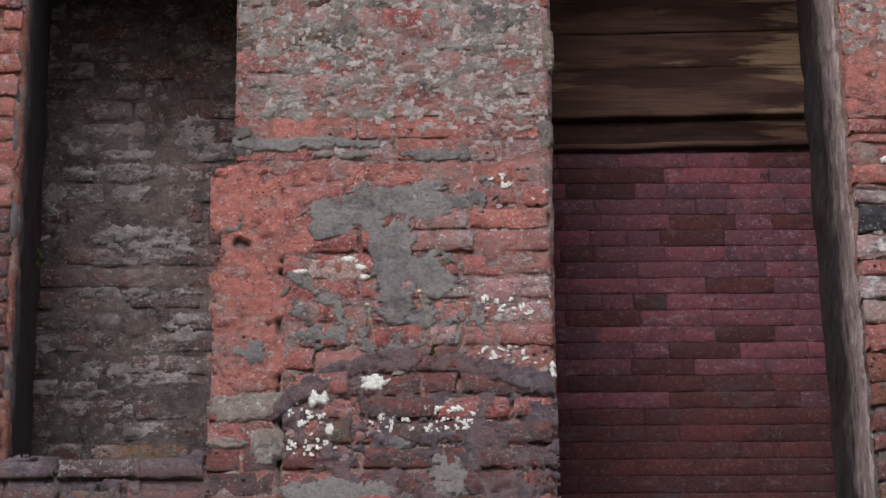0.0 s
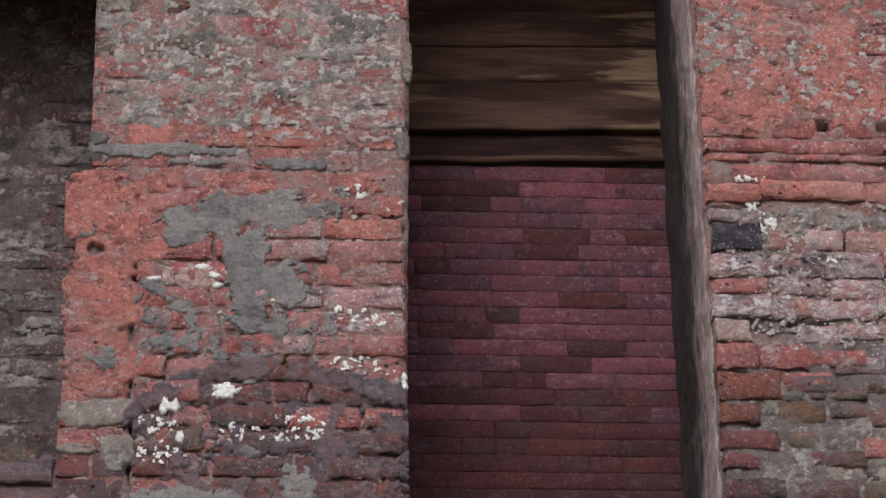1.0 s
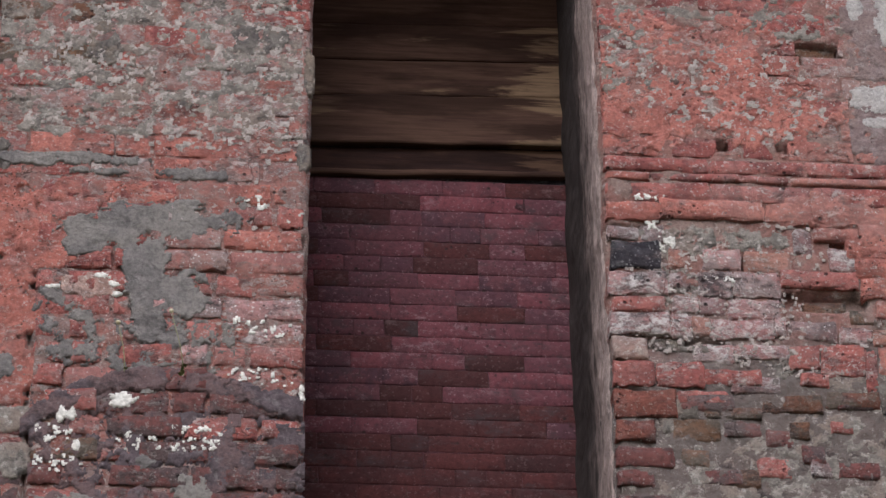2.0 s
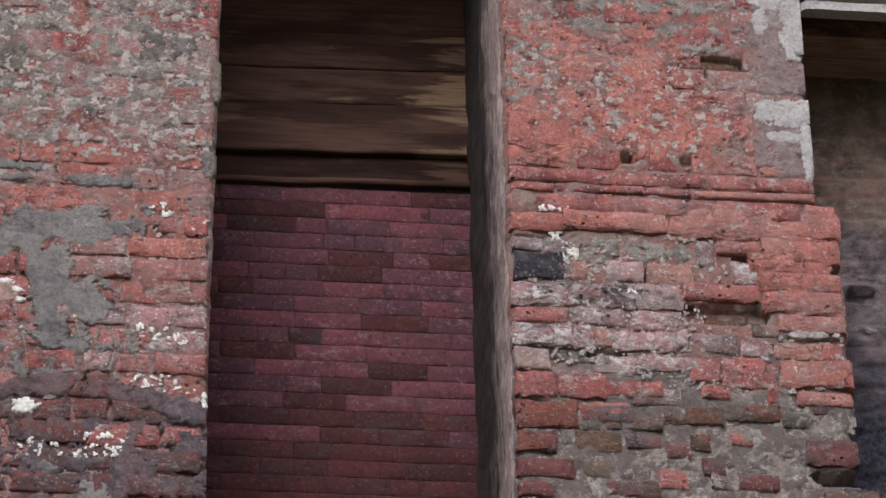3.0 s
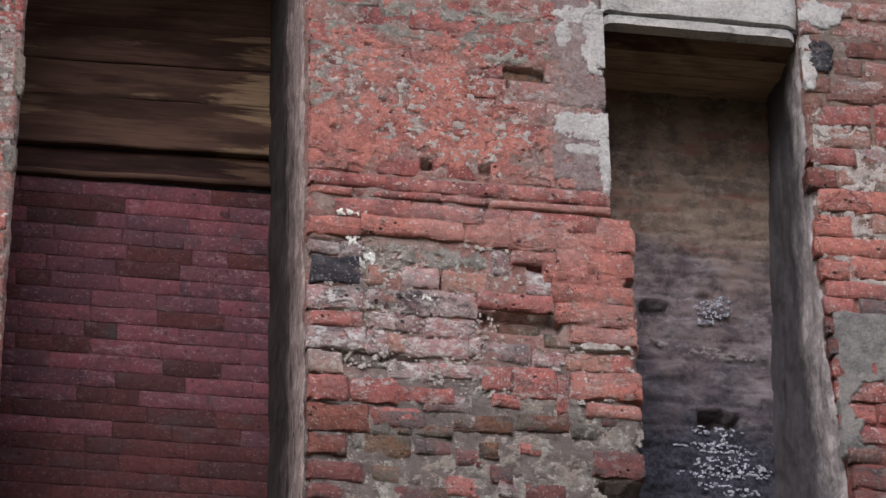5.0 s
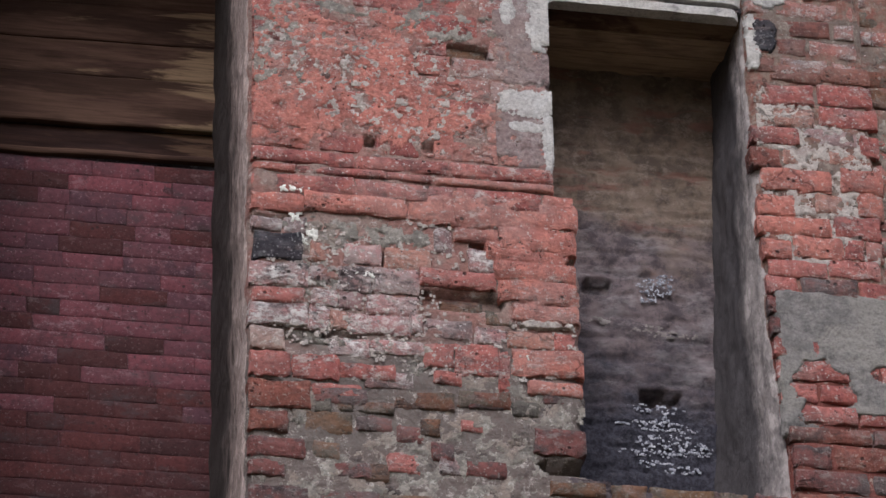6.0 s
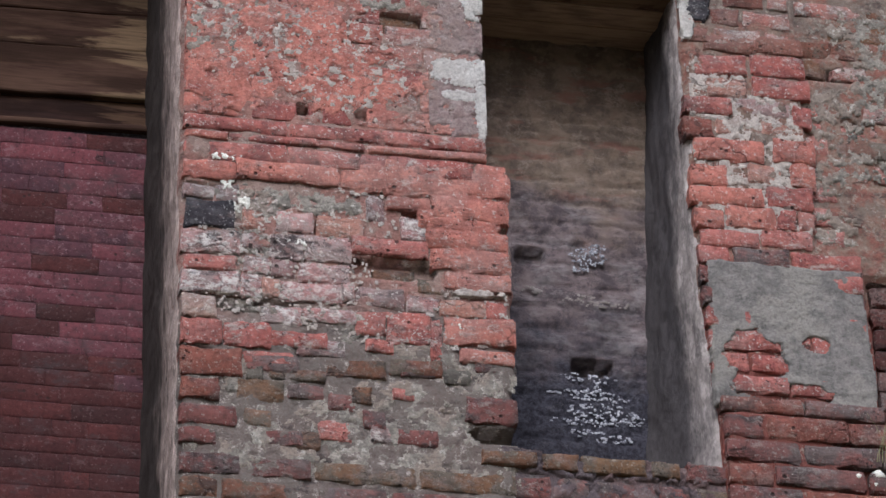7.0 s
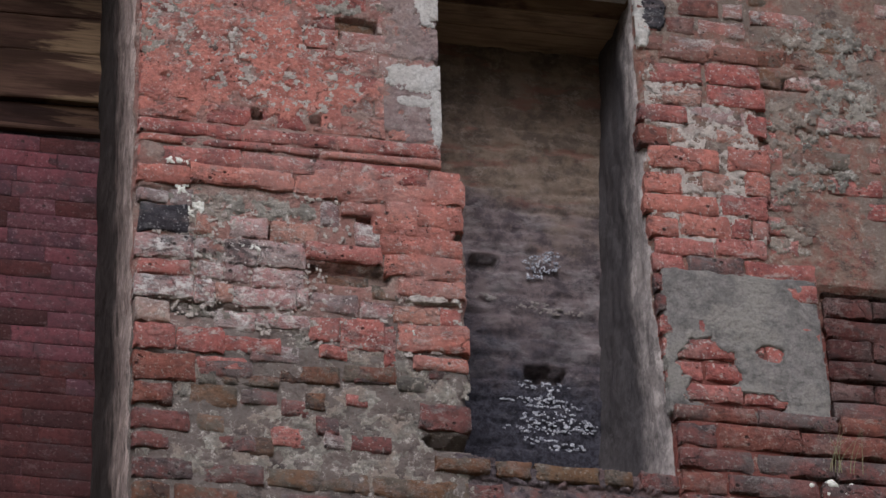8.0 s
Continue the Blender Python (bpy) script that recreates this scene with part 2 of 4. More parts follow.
def soot_mat():
    """Back of the narrow bay: brown limewash above, soot burnt in from the fire below, pale bloom between."""
    n = Nodes("sooty_plaster")
    mid = n.noise(9, 10, 0.78)
    fine = n.noise(50, 10, 0.8)
    col = n.mix(n.ramp(mid, 0.42, 0.58), (0.25, 0.19, 0.15), (0.145, 0.112, 0.092))
    col = n.mix(n.ramp(n.noise(15, 12, 0.82, (1, 1, 1.3), 3), 0.51, 0.60, 0.0, 0.6), col, (0.36, 0.29, 0.25))
    col = n.mix(n.ramp(n.noise(5, 8, 0.7, (0.6, 1, 2.4), 13), 0.54, 0.64, 0.0, 0.7), col, (0.25, 0.125, 0.10))
    height = n.math('ADD', n.axis(2), n.math('MULTIPLY', n.math('SUBTRACT', n.noise(3.0, 10, 0.66, (1, 1, 1.6), shift=2), 0.5), 0.9))
    grey = n.mix(n.ramp(mid, 0.42, 0.58), (0.21, 0.165, 0.17), (0.095, 0.078, 0.087))
    grey = n.mix(n.ramp(n.noise(8, 12, 0.72, (0.7, 1, 1.6), 5), 0.48, 0.62, 0.0, 0.6), grey, (0.36, 0.325, 0.335))
    col = n.mix(n.ramp(height, 9.15, 9.45), grey, col)
    black = n.mix(n.ramp(fine, 0.4, 0.6), (0.030, 0.029, 0.039), (0.08, 0.077, 0.10))
    black = n.mix(n.ramp(n.noise(14, 12, 0.8, (1, 1, 1.5), 9), 0.55, 0.64, 0.0, 0.4), black, (0.2, 0.19, 0.21))
    col = n.mix(n.ramp(height, 8.62, 8.95), black, col)
    h = n.math('ADD', n.math('MULTIPLY', mid, 1.6), n.math('MULTIPLY', fine, 0.9))
    return n.done(col, h, 0.9, 0.02, 0.85)


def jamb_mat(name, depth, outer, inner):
    """Plaster of a reveal: rubbed pale towards the outer corner, shade deeper in painted into the colour, streaked
    downwards.
    """
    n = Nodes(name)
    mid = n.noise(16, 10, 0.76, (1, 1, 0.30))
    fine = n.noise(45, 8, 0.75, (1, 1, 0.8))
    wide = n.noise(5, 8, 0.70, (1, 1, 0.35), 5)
    rub_shade = n.math('ADD', n.axis(1), n.math('MULTIPLY', n.math('SUBTRACT', wide, 0.5), depth * 0.9))
    rub_shade = n.math('ADD', rub_shade, n.math('MULTIPLY', n.math('SUBTRACT', mid, 0.5), depth * 0.7))
    # The inner colour takes over with depth and paints the bay's shade.
    col = n.mix(n.ramp(rub_shade, 11.0 + 0.15 * depth, 11.0 + 0.62 * depth), outer, inner)
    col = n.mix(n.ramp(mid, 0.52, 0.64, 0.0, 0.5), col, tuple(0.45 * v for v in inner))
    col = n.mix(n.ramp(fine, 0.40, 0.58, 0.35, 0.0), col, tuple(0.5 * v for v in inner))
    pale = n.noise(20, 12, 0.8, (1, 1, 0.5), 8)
    near = n.ramp(rub_shade, 11.0 + 0.1 * depth, 11.0 + 0.55 * depth, 0.85, 0.0)
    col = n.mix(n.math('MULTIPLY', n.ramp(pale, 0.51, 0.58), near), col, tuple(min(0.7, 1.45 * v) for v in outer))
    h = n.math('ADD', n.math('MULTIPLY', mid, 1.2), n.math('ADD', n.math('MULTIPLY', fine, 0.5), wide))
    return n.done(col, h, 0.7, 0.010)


def wood_mat(name, a, b, pale):
    """Weather-stained boards: grain along x, dark water stains, pale raw ends."""
    n = Nodes(name)
    grain = n.noise(14, 8, 0.65, (0.22, 1, 2.6), distort=0.6)
    fine = n.noise(60, 6, 0.7, (0.08, 1, 2.0))
    stain = n.noise(4.5, 8, 0.66, (0.35, 1, 3.4), 4, 0.5)
    damp = n.noise(2.2, 5, 0.6, (0.5, 1, 2.2), 9)
    ends = n.math('MAXIMUM', n.ramp(n.axis(0), 1.45, 1.80), n.ramp(n.axis(0), 1.06, 0.88, 0.0, 0.55))
    own = n.math('MULTIPLY', n.math('SUBTRACT', n.rnd, 0.6), 0.20)
    raw = n.ramp(n.math('ADD', n.math('ADD', stain, own), n.math('MULTIPLY', ends, 0.17)), 0.64, 0.74)
    col = n.mix(n.ramp(grain, 0.35, 0.62), a, b)
    col = n.mix(n.ramp(damp, 0.48, 0.60, 0.0, 0.7), col, tuple(0.35 * v for v in a))
    col = n.mix(n.math('MULTIPLY', raw, n.ramp(grain, 0.3, 0.6, 0.5, 1.0)), col, pale)
    col = n.mix(n.ramp(fine, 0.4, 0.75, 0.0, 0.5), col, (0.02, 0.013, 0.01))
    h = n.math('ADD', grain, n.math('MULTIPLY', fine, 0.4))
    n.bsdf.inputs["Specular IOR Level"].default_value = 0.03
    return n.done(col, h, 0.4, 0.006, 0.8)


def plain_mat(name, a, b, scale=40, rough=0.8):
    n = Nodes(name)
    f = n.noise(scale, 6, 0.65)
    return n.done(n.mix(n.ramp(f, 0.35, 0.65), a, b), f, 0.4, 0.004, rough)


M_LICHEN = plain_mat("white_lichen", (0.74, 0.73, 0.68), (0.46, 0.45, 0.41), 75, 0.95)
M_SALT = plain_mat("salt_bloom", (0.46, 0.47, 0.52), (0.12, 0.12, 0.15), 110, 0.95)
M_SOFFIT = wood_mat("soffit_board", (0.27, 0.19, 0.14), (0.40, 0.29, 0.20), (0.48, 0.37, 0.26))
M_SOOT = soot_mat()
# Outer colours are the worn arris, inner ones carry the bays' shade.
M_JAMB = jamb_mat("worn_shaded_jamb_plaster", 0.80, (0.44, 0.35, 0.32), (0.055, 0.046, 0.044))
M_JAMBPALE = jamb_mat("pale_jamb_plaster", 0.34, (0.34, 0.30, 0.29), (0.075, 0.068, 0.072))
M_JAMBGREY = jamb_mat("grey_shaded_jamb_plaster", 0.3, (0.16, 0.145, 0.145), (0.075, 0.065, 0.065))
M_WOOD = wood_mat("stained_board", (0.060, 0.034, 0.027), (0.088, 0.052, 0.038), (0.19, 0.13, 0.082))
M_WOODDARK = wood_mat("wet_dark_board", (0.028, 0.016, 0.015), (0.045, 0.024, 0.019), (0.075, 0.045, 0.03))
M_STEM = plain_mat("dry_stem", (0.34, 0.32, 0.19), (0.24, 0.24, 0.13))
M_LEAF = plain_mat("weed_leaf", (0.10, 0.13, 0.045), (0.16, 0.16, 0.07))
M_PETAL = plain_mat("seed_head", (0.66, 0.62, 0.46), (0.52, 0.46, 0.30))
M_EARTH = mortar_mat("bare_earth", (0.20, 0.16, 0.11), (0.15, 0.12, 0.085), (0.12, 0.13, 0.06), 33, 0.3, (0.25, 0.22, 0.17), 0.3)


# ---- builders ----
def mesh_of(name, verts, faces, mat, smooth=True):
    me = bpy.data.meshes.new(name)
    me.from_pydata(verts, [], faces)
    me.materials.append(mat)
    if smooth:
        me.polygons.foreach_set("use_smooth", [True] * len(me.polygons))
    me.update()
    return me


def place(name, me, parent=None, label="", kind=""):
    ob = new(name, me)
    ob.parent = parent
    return tagged(ob, label, kind=kind)


def fbm(x, z, scale, seed=0.0, octaves=3, keep=0.5):
    v, amp = 0.0, 1.0
    for _ in range(octaves):
        v += amp * noise.noise((x * scale, seed, z * scale))
        scale, amp, seed = scale * 2.1, amp * keep, seed + 7.3
    return v


def step01(v, a, b):
    t = min(1.0, max(0.0, (v - a) / (b - a)))
    return t * t * (3 - 2 * t)


def slab(x0, x1, y0, y1, z0, z1, bevel=0.01):
    """A box with softened edges, as vertices and faces."""
    bm = bmesh.new()
    bmesh.ops.create_cube(bm, size=1.0)
    for v in bm.verts:
        v.co = Vector(((x0 + x1) / 2 + v.co.x * (x1 - x0), (y0 + y1) / 2 + v.co.y * (y1 - y0), (z0 + z1) / 2 + v.co.z * (z1 - z0)))
    if bevel:
        bmesh.ops.bevel(bm, geom=bm.edges[:], offset=bevel, segments=2, affect='EDGES')
    return bm


def from_bm(name, bm, mat, smooth=False):
    me = bpy.data.meshes.new(name)
    bm.to_mesh(me)
    bm.free()
    me.materials.append(mat)
    if smooth:
        me.polygons.foreach_set("use_smooth", [True] * len(me.polygons))
    return me


def masonry(name, left, right, z0, z1, y, back, relief, mat, cell=0.013):
    """A block of wall whose face is a rough relief; left and right give its edges by height."""
    nz = max(2, int((z1 - z0) / cell))
    nx = max(2, int((right(z0) - left(z0)) / cell))
    verts, faces = [], []
    w = nx + 3
    for j in range(nz + 1):
        z = z0 + (z1 - z0) * j / nz
        a, b = left(z), right(z)
        a += 0.006 * fbm(3.1, z, 9, a)
        b += 0.006 * fbm(5.7, z, 9, b)
        verts.append((a, back, z))
        for i in range(nx + 1):
            x = a + (b - a) * i / nx
            edge = min(x - a, b - x)
            round_off = 0.022 * (1 - step01(edge, 0, 0.03)) ** 2
            verts.append((x, y + relief(x, z) + round_off, z))
        verts.append((b, back, z))
    for j in range(nz):
        for i in range(w - 1):
            k = j * w + i
            faces.append((k, k + 1, k + w + 1, k + w))
        faces.append((j * w + w - 1, j * w, j * w + w, j * w + w + w - 1))
    faces.append(tuple(range(w - 1, -1, -1)))
    faces.append(tuple(nz * w + i for i in range(w)))
    return mesh_of(name, verts, faces, mat)


HOLES = ((2.222, 9.335), (2.43, 9.33), (-0.205, 8.79), (2.545, 9.745), (2.58, 8.985))


def blobs(spots, ragged=0.55, scale=14, seed=0.0, cap=1.0, flow=1.0):
    """A mask above zero inside rough-edged ovals (x, z, half width, half height)."""
    def mask(x, z):
        if any(((x - hx) / (0.115 if hz > 9.7 else 0.030)) ** 2 + ((z - hz) / (0.048 if hz > 9.7 else 0.026)) ** 2 < 1 + 0.7 * fbm(x, z, 30, 5.0, 3) for hx, hz in HOLES):
            return -1
        m = max(1 - ((x - cx) / rx) ** 2 - ((z - cz) / rz) ** 2 for cx, cz, rx, rz in spots)
        return min(m, cap) + ragged * fbm(x, z * flow, scale, seed, 5, 0.72) if m > -2 else -1
    return mask


def crust(name, mask, box, y, thick, mat, cell=0.008, rough=0.004, soft=0.12, drop=0.012):
    """A layer of render, plaster or lichen with a broken outline, thinning out to its edge."""
    x0, x1, z0, z1 = box
    nx, nz = int((x1 - x0) / cell), int((z1 - z0) / cell)
    m = [[mask(x0 + i * cell, z0 + j * cell) for i in range(nx + 1)] for j in range(nz + 1)]
    verts, faces, index = [], [], {}

    def vert(i, j):
        if (i, j) not in index:
            x, z = x0 + i * cell, z0 + j * cell
            index[(i, j)] = len(verts)
            rise = thick * min(1.0, max(0.0, m[j][i]) / soft) ** 0.4
            verts.append((x, y + drop * (m[j][i] <= 0) - rise + rough * fbm(x, z, 22, 3.0), z))
        return index[(i, j)]

    for j in range(nz):
        for i in range(nx):
            if max(m[j][i], m[j][i + 1], m[j + 1][i], m[j + 1][i + 1]) > 0:
                faces.append((vert(i, j), vert(i + 1, j), vert(i + 1, j + 1), vert(i, j + 1)))
    return mesh_of(name, verts, faces, mat)


def brick_mesh(length, height, seed, wear):
    """One worn brick: a flat, uneven face with chipped arrises and corners, and its four sides."""
    r = random.Random(seed)
    rim = 0.006 / length
    us = [0, rim, 0.2, 0.4, 0.6, 0.8, 1 - rim, 1]
    ws = [0, 0.09, 0.5, 0.91, 1]
    nx, nz, verts, faces = len(us) - 1, len(ws) - 1, [], []
    tilt = r.uniform(-0.004, 0.004) * wear
    for j in range(nz + 1):
        for i in range(nx + 1):
            x, z = (us[i] - 0.5) * length, (ws[j] - 0.5) * height
            edge = i in (0, nx) or j in (0, nz)
            corner = i in (0, nx) and j in (0, nz)
            bump = noise.noise((x * 16 + seed, z * 30, seed * 1.7))
            dy = 0.004 * wear * bump + tilt * (2 * us[i] - 1)
            ex = ez = 0.0
            if edge:
                dy += 0.0008 + 0.0014 * wear + 0.005 * wear * r.random() ** 2
                ex, ez = r.uniform(-0.004, 0.002) * wear, r.uniform(-0.005, 0.0025) * wear
            if corner:
                chip = r.random() ** 2 * wear
                dy += 0.010 * chip
                ex, ez = -0.012 * chip, -0.010 * chip
            verts.append((x + ex * (1 if x > 0 else -1), dy, z + ez * (1 if z > 0 else -1)))
    ring = [(i, 0) for i in range(nx)] + [(nx, j) for j in range(nz)] + [(i, nz) for i in range(nx, 0, -1)] + [(0, j) for j in range(nz, 0, -1)]
    w = nx + 1
    for j in range(nz):
        for i in range(nx):
            k = j * w + i
            faces.append((k, k + 1, k + w + 1, k + w))
    front = len(faces)
    base = len(verts)
    for i, j in ring:
        v = verts[j * w + i]
        verts.append((v[0] * 1.01, v[1] + 0.001, v[2] * 1.01))
        verts.append((v[0] * 1.02, 0.07, v[2] * 1.03))
    for k in range(len(ring)):
        q = (k + 1) % len(ring)
        faces.append((base + 2 * k, base + 2 * k + 1, base + 2 * q + 1, base + 2 * q))
    for k in range(len(ring)):
        a, b = ring[k], ring[(k + 1) % len(ring)]
        q = (k + 1) % len(ring)
        faces.append((a[1] * w + a[0], base + 2 * k, base + 2 * q, b[1] * w + b[0]))
    me = mesh_of("brick", verts, faces, M_RED)
    for k, poly in enumerate(me.polygons):
        inner = k < front and 0 < k % nx < nx - 1 and 0 < k // nx < nz - 1
        poly.use_smooth = inner
    return me


LENGTHS = (0.10, 0.155, 0.22, 0.28)
BRICKS = {(k, w): [brick_mesh(LENGTHS[k], 0.075, 17 * k + 5 * v + 100 * w, 0.35 + 0.95 * w) for v in range(6)] for k in range(4) for w in range(2)}


def brick(parent, x0, x1, z0, z1, y, mat, r, worn=1):
    """One brick between two joints, on the face y of its wall."""
    length, height = x1 - x0, z1 - z0
    k = min(range(4), key=lambda i: abs(LENGTHS[i] - length))
    ob = new("brick", r.choice(BRICKS[(k, worn)]))
    ob.parent = parent
    ob.material_slots[0].link = 'OBJECT'
    ob.material_slots[0].material = mat
    ob.matrix_basis = pose((x0 + x1) / 2, y, (z0 + z1) / 2, r.uniform(-2, 2) * worn, r.uniform(-0.7, 0.7) * (0.3 + 0.7 * worn), r.uniform(-1.5, 1.5) * worn) @ Matrix.Diagonal((length / LENGTHS[k], 1, height / 0.075, 1))
    return ob


def lay(parent, left, right, courses, y, choose, seed, joint=0.016, worn=1, proud=0.006, skip=None, long=0.24, holes=()):
    """Courses of bricks with broken joints. choose(x, z) gives a material or None for a gap; courses rise."""
    r = random.Random(seed)
    for c in range(len(courses) - 1):
        z0, z1 = courses[c], courses[c + 1]
        zm = (z0 + z1) / 2
        a, b = left(zm) + 0.004, right(zm) - 0.004
        x = a
        first = True
        while x < b - 0.03:
            n = r.choice((long, long * 0.95, long * 0.5, long * 1.08)) * r.uniform(0.9, 1.1)
            if first and c % 2:
                n = long * 0.5 * r.uniform(0.85, 1.15)
            first = False
            e = min(b, x + n)
            if b - e < 0.07:
                e = b
            g = joint * r.uniform(0.6, 1.4)
            zj = joint * r.uniform(0.5, 1.3)
            mat = choose((x + e) / 2, zm, r)
            if mat is not None and not (skip and skip((x + e) / 2, zm)):
                spans = [(x, e - g)]
                for hx, hz, hr in holes:
                    if z0 - 0.01 < hz < z1 + 0.01:
                        spans = [q for a0, b0 in spans for q in (((a0, hx - hr), (hx + hr, b0)) if a0 < hx < b0 else ((a0, b0),)) if q[1] - q[0] > 0.02]
                for a0, b0 in spans:
                    brick(parent, a0, b0, z0 + zj * 0.5, z1 - zj * 0.5, y - r.uniform(-0.6, 1.0) * proud, mat, r, worn)
            x = e


def rows(z0, z1, pitch):
    n = round((z1 - z0) / pitch)
    return [z0 + (z1 - z0) * i / n for i in range(n + 1)]


def const(v):
    return lambda z: v


FACE = 11.0          # the plane of the wall's face
NICHE_L, NICHE_M, NICHE_R = 0.70, 0.85, 0.42   # how deep the three bays go
Z0, Z1 = 7.66, 10.9  # the storey that is built in detail

# ---- ground, lower and upper storey ----
bm = bmesh.new()
bmesh.ops.create_grid(bm, x_segments=60, y_segments=60, size=400)
for v in bm.verts:
    v.co.z = 0.0 if v.co.length < 40 else 0.5 * fbm(v.co.x, v.co.y, 0.02)
ground = tagged(place("ground", from_bm("ground", bm, M_EARTH)), "bare brown earth in front of the ruin", "ground", kind="structure")
lower_wall = tagged(place("wall_lower", from_bm("wall_lower", slab(-6, 9, FACE, FACE + 1.6, -0.1, Z0 - 0.004, 0.01), M_GREYMORTAR)),
                    "grey mortared brick wall of the lower storey", "wall", kind="structure")
upper_wall = tagged(place("wall_upper", from_bm("wall_upper", slab(-6, 9, FACE, FACE + 1.6, Z1 + 0.004, 12.4, 0.01), M_MORTAR)),
                    "weathered brick wall above the bays", "wall", kind="structure")


# ---- pier between the first and the second bay ----
def dents(spots):
    def f(x, z):
        d = 0.0
        for cx, cz, rx, rz, depth in spots:
            q = abs((x - cx) / rx) ** 3.5 + abs((z - cz) / rz) ** 3.5 + 0.5 * fbm(x, z, 30, 2.0, 2)
            if q < 1.6:
                d = max(d, depth * (1 - step01(q, 0.6, 1.5)))
        return d
    return f


def pier1_left(z):
    return -0.232 if z > 9.11 else -0.262 - 0.045 * (9.08 - z)


def pier1_right(z):
    return 0.80 + 0.02 * (z - 8.0)


def arch_z(x):
    return 8.335 - (1.2 if x < 0.3 else 0.42) * (x - 0.3) ** 2


def pier1_relief(x, z):
    d = 0.0005 + 0.009 * fbm(x, z, 7, 1.0, 5, 0.65)
    if z > 9.1:
        d += 0.005
    if x < -0.075 and z < 9.1:
        d += 0.006
    if abs(x + 0.078) < 0.008 and z < 8.75:
        d += 0.03
    if z < arch_z(x) and x > -0.07:
        d += 0.004
    return d + p1_dents(x, z)


p1_dents = dents([(-0.205, 8.79, 0.035, 0.025, 0.014), (0.27, 8.80, 0.02, 0.03, 0.03), (0.76, 8.95, 0.03, 0.02, 0.04), (0.78, 8.88, 0.02, 0.02, 0.04)])
pier_1 = tagged(place("wall_pier_1", masonry("wall_pier", pier1_left, pier1_right, Z0, Z1, FACE, FACE + 1.6, pier1_relief, M_WASH)),
                "broad weathered red brick pier with grey cement patches", "brick pier", kind="structure")


# ---- pier between the second and the third bay ----
def pier2_right(z):
    return 2.865 if z > 9.15 else 2.932 + 0.008 * math.sin(z * 40)


p2_dents = dents([(2.545, 9.735, 0.11, 0.040, 0.055), (2.222, 9.335, 0.022, 0.022, 0.05), (2.43, 9.33, 0.02, 0.02, 0.025), (2.595, 8.965, 0.028, 0.026, 0.06),
                  (2.262, 8.855, 0.011, 0.032, 0.06), (2.05, 8.535, 0.14, 0.020, 0.035), (2.53, 8.72, 0.14, 0.035, 0.035), (2.85, 8.917, 0.075, 0.018, 0.05), (2.85, 8.105, 0.08, 0.026, 0.07),
                  (1.87, 8.99, 0.06, 0.010, 0.03), (1.86, 8.355, 0.05, 0.007, 0.03), (2.10, 8.755, 0.05, 0.010, 0.03)])


def pier2_relief(x, z):
    d = 0.0045 + 0.0075 * fbm(x, z, 10, 4.0, 6, 0.68)
    if z > 9.28:
        d -= 0.001
    elif z > 9.09:
        d -= 0.005
    elif x > 2.72 and 8.9 < z < 9.1:
        d -= 0.003
    return d + p2_dents(x, z)


pier_2 = tagged(place("wall_pier_2", masonry("wall_pier", const(1.806), pier2_right, Z0, Z1, FACE, FACE + 1.6, pier2_relief, M_MORTAR2, 0.009)),
                "weathered red brick pier with crumbling courses and white lichen", "brick pier", kind="structure")


# ---- pier beyond the third bay, stepping back to a rougher wall ----
def pier3_left(z):
    return 3.588 + 0.045 * step01(z, 8.9, 8.1)


p3_dents = dents([(4.14, 9.70, 0.08, 0.018, 0.06), (4.19, 9.49, 0.025, 0.022, 0.06), (3.60, 9.35, 0.02, 0.03, 0.03), (3.97, 9.02, 0.012, 0.02, 0.04)])


def pier3_relief(x, z):
    d = 0.004 + 0.008 * fbm(x, z, 9, 8.0, 5, 0.65)
    if x > 4.015 + 0.01 * fbm(1.0, z, 5, 2):
        d += 0.02
    if x > 4.20 and 8.33 < z < 8.87:
        d += 0.05
    if z < 8.27:
        d -= 0.02
    return d + p3_dents(x, z)


pier_3 = tagged(place("wall_pier_3", masonry("wall_pier", pier3_left, const(4.85), Z0, Z1, FACE, FACE + 1.6, pier3_relief, M_MORTAR3)),
                "crumbling brick pier with a grey cement patch", "brick pier", kind="structure")
wall_east = tagged(place("wall_east", from_bm("wall_east", slab(4.854, 9, FACE + 0.02, FACE + 1.6, Z0, Z1, 0.01), M_MORTAR)), "weathered brick wall running on", "wall", kind="structure")


# ---- pier before the first bay ----
def pier0_relief(x, z):
    return 0.010 + 0.006 * fbm(x, z, 7, 12.0, 4)


pier_0 = tagged(place("wall_pier_0", masonry("wall_pier", const(-1.5), const(-0.938), Z0, Z1, FACE, FACE + 1.6, pier0_relief, M_MORTAR)),
                "red brick pier beside the first bay", "brick pier", kind="structure")
wall_west = tagged(place("wall_west", from_bm("wall_west", slab(-6, -1.504, FACE + 0.01, FACE + 1.6, Z0, Z1, 0.01), M_MORTAR)), "weathered brick wall running on", "wall", kind="structure")


# ---- backs of the bays ----
def back_relief(x, z):
    return -0.002 + 0.010 * fbm(x, z, 7, 15.0, 5, 0.65)


def sooty_relief(x, z):
    course = abs(((z / 0.088) % 1.0) - 0.5)
    d = 0.015 * fbm(x, z, 9, 19.0, 5, 0.65) + 0.010 * step01(course + 0.15 * fbm(x, z, 9, 1.0), 0.36, 0.5)
    return d + niche_dents(x, z)


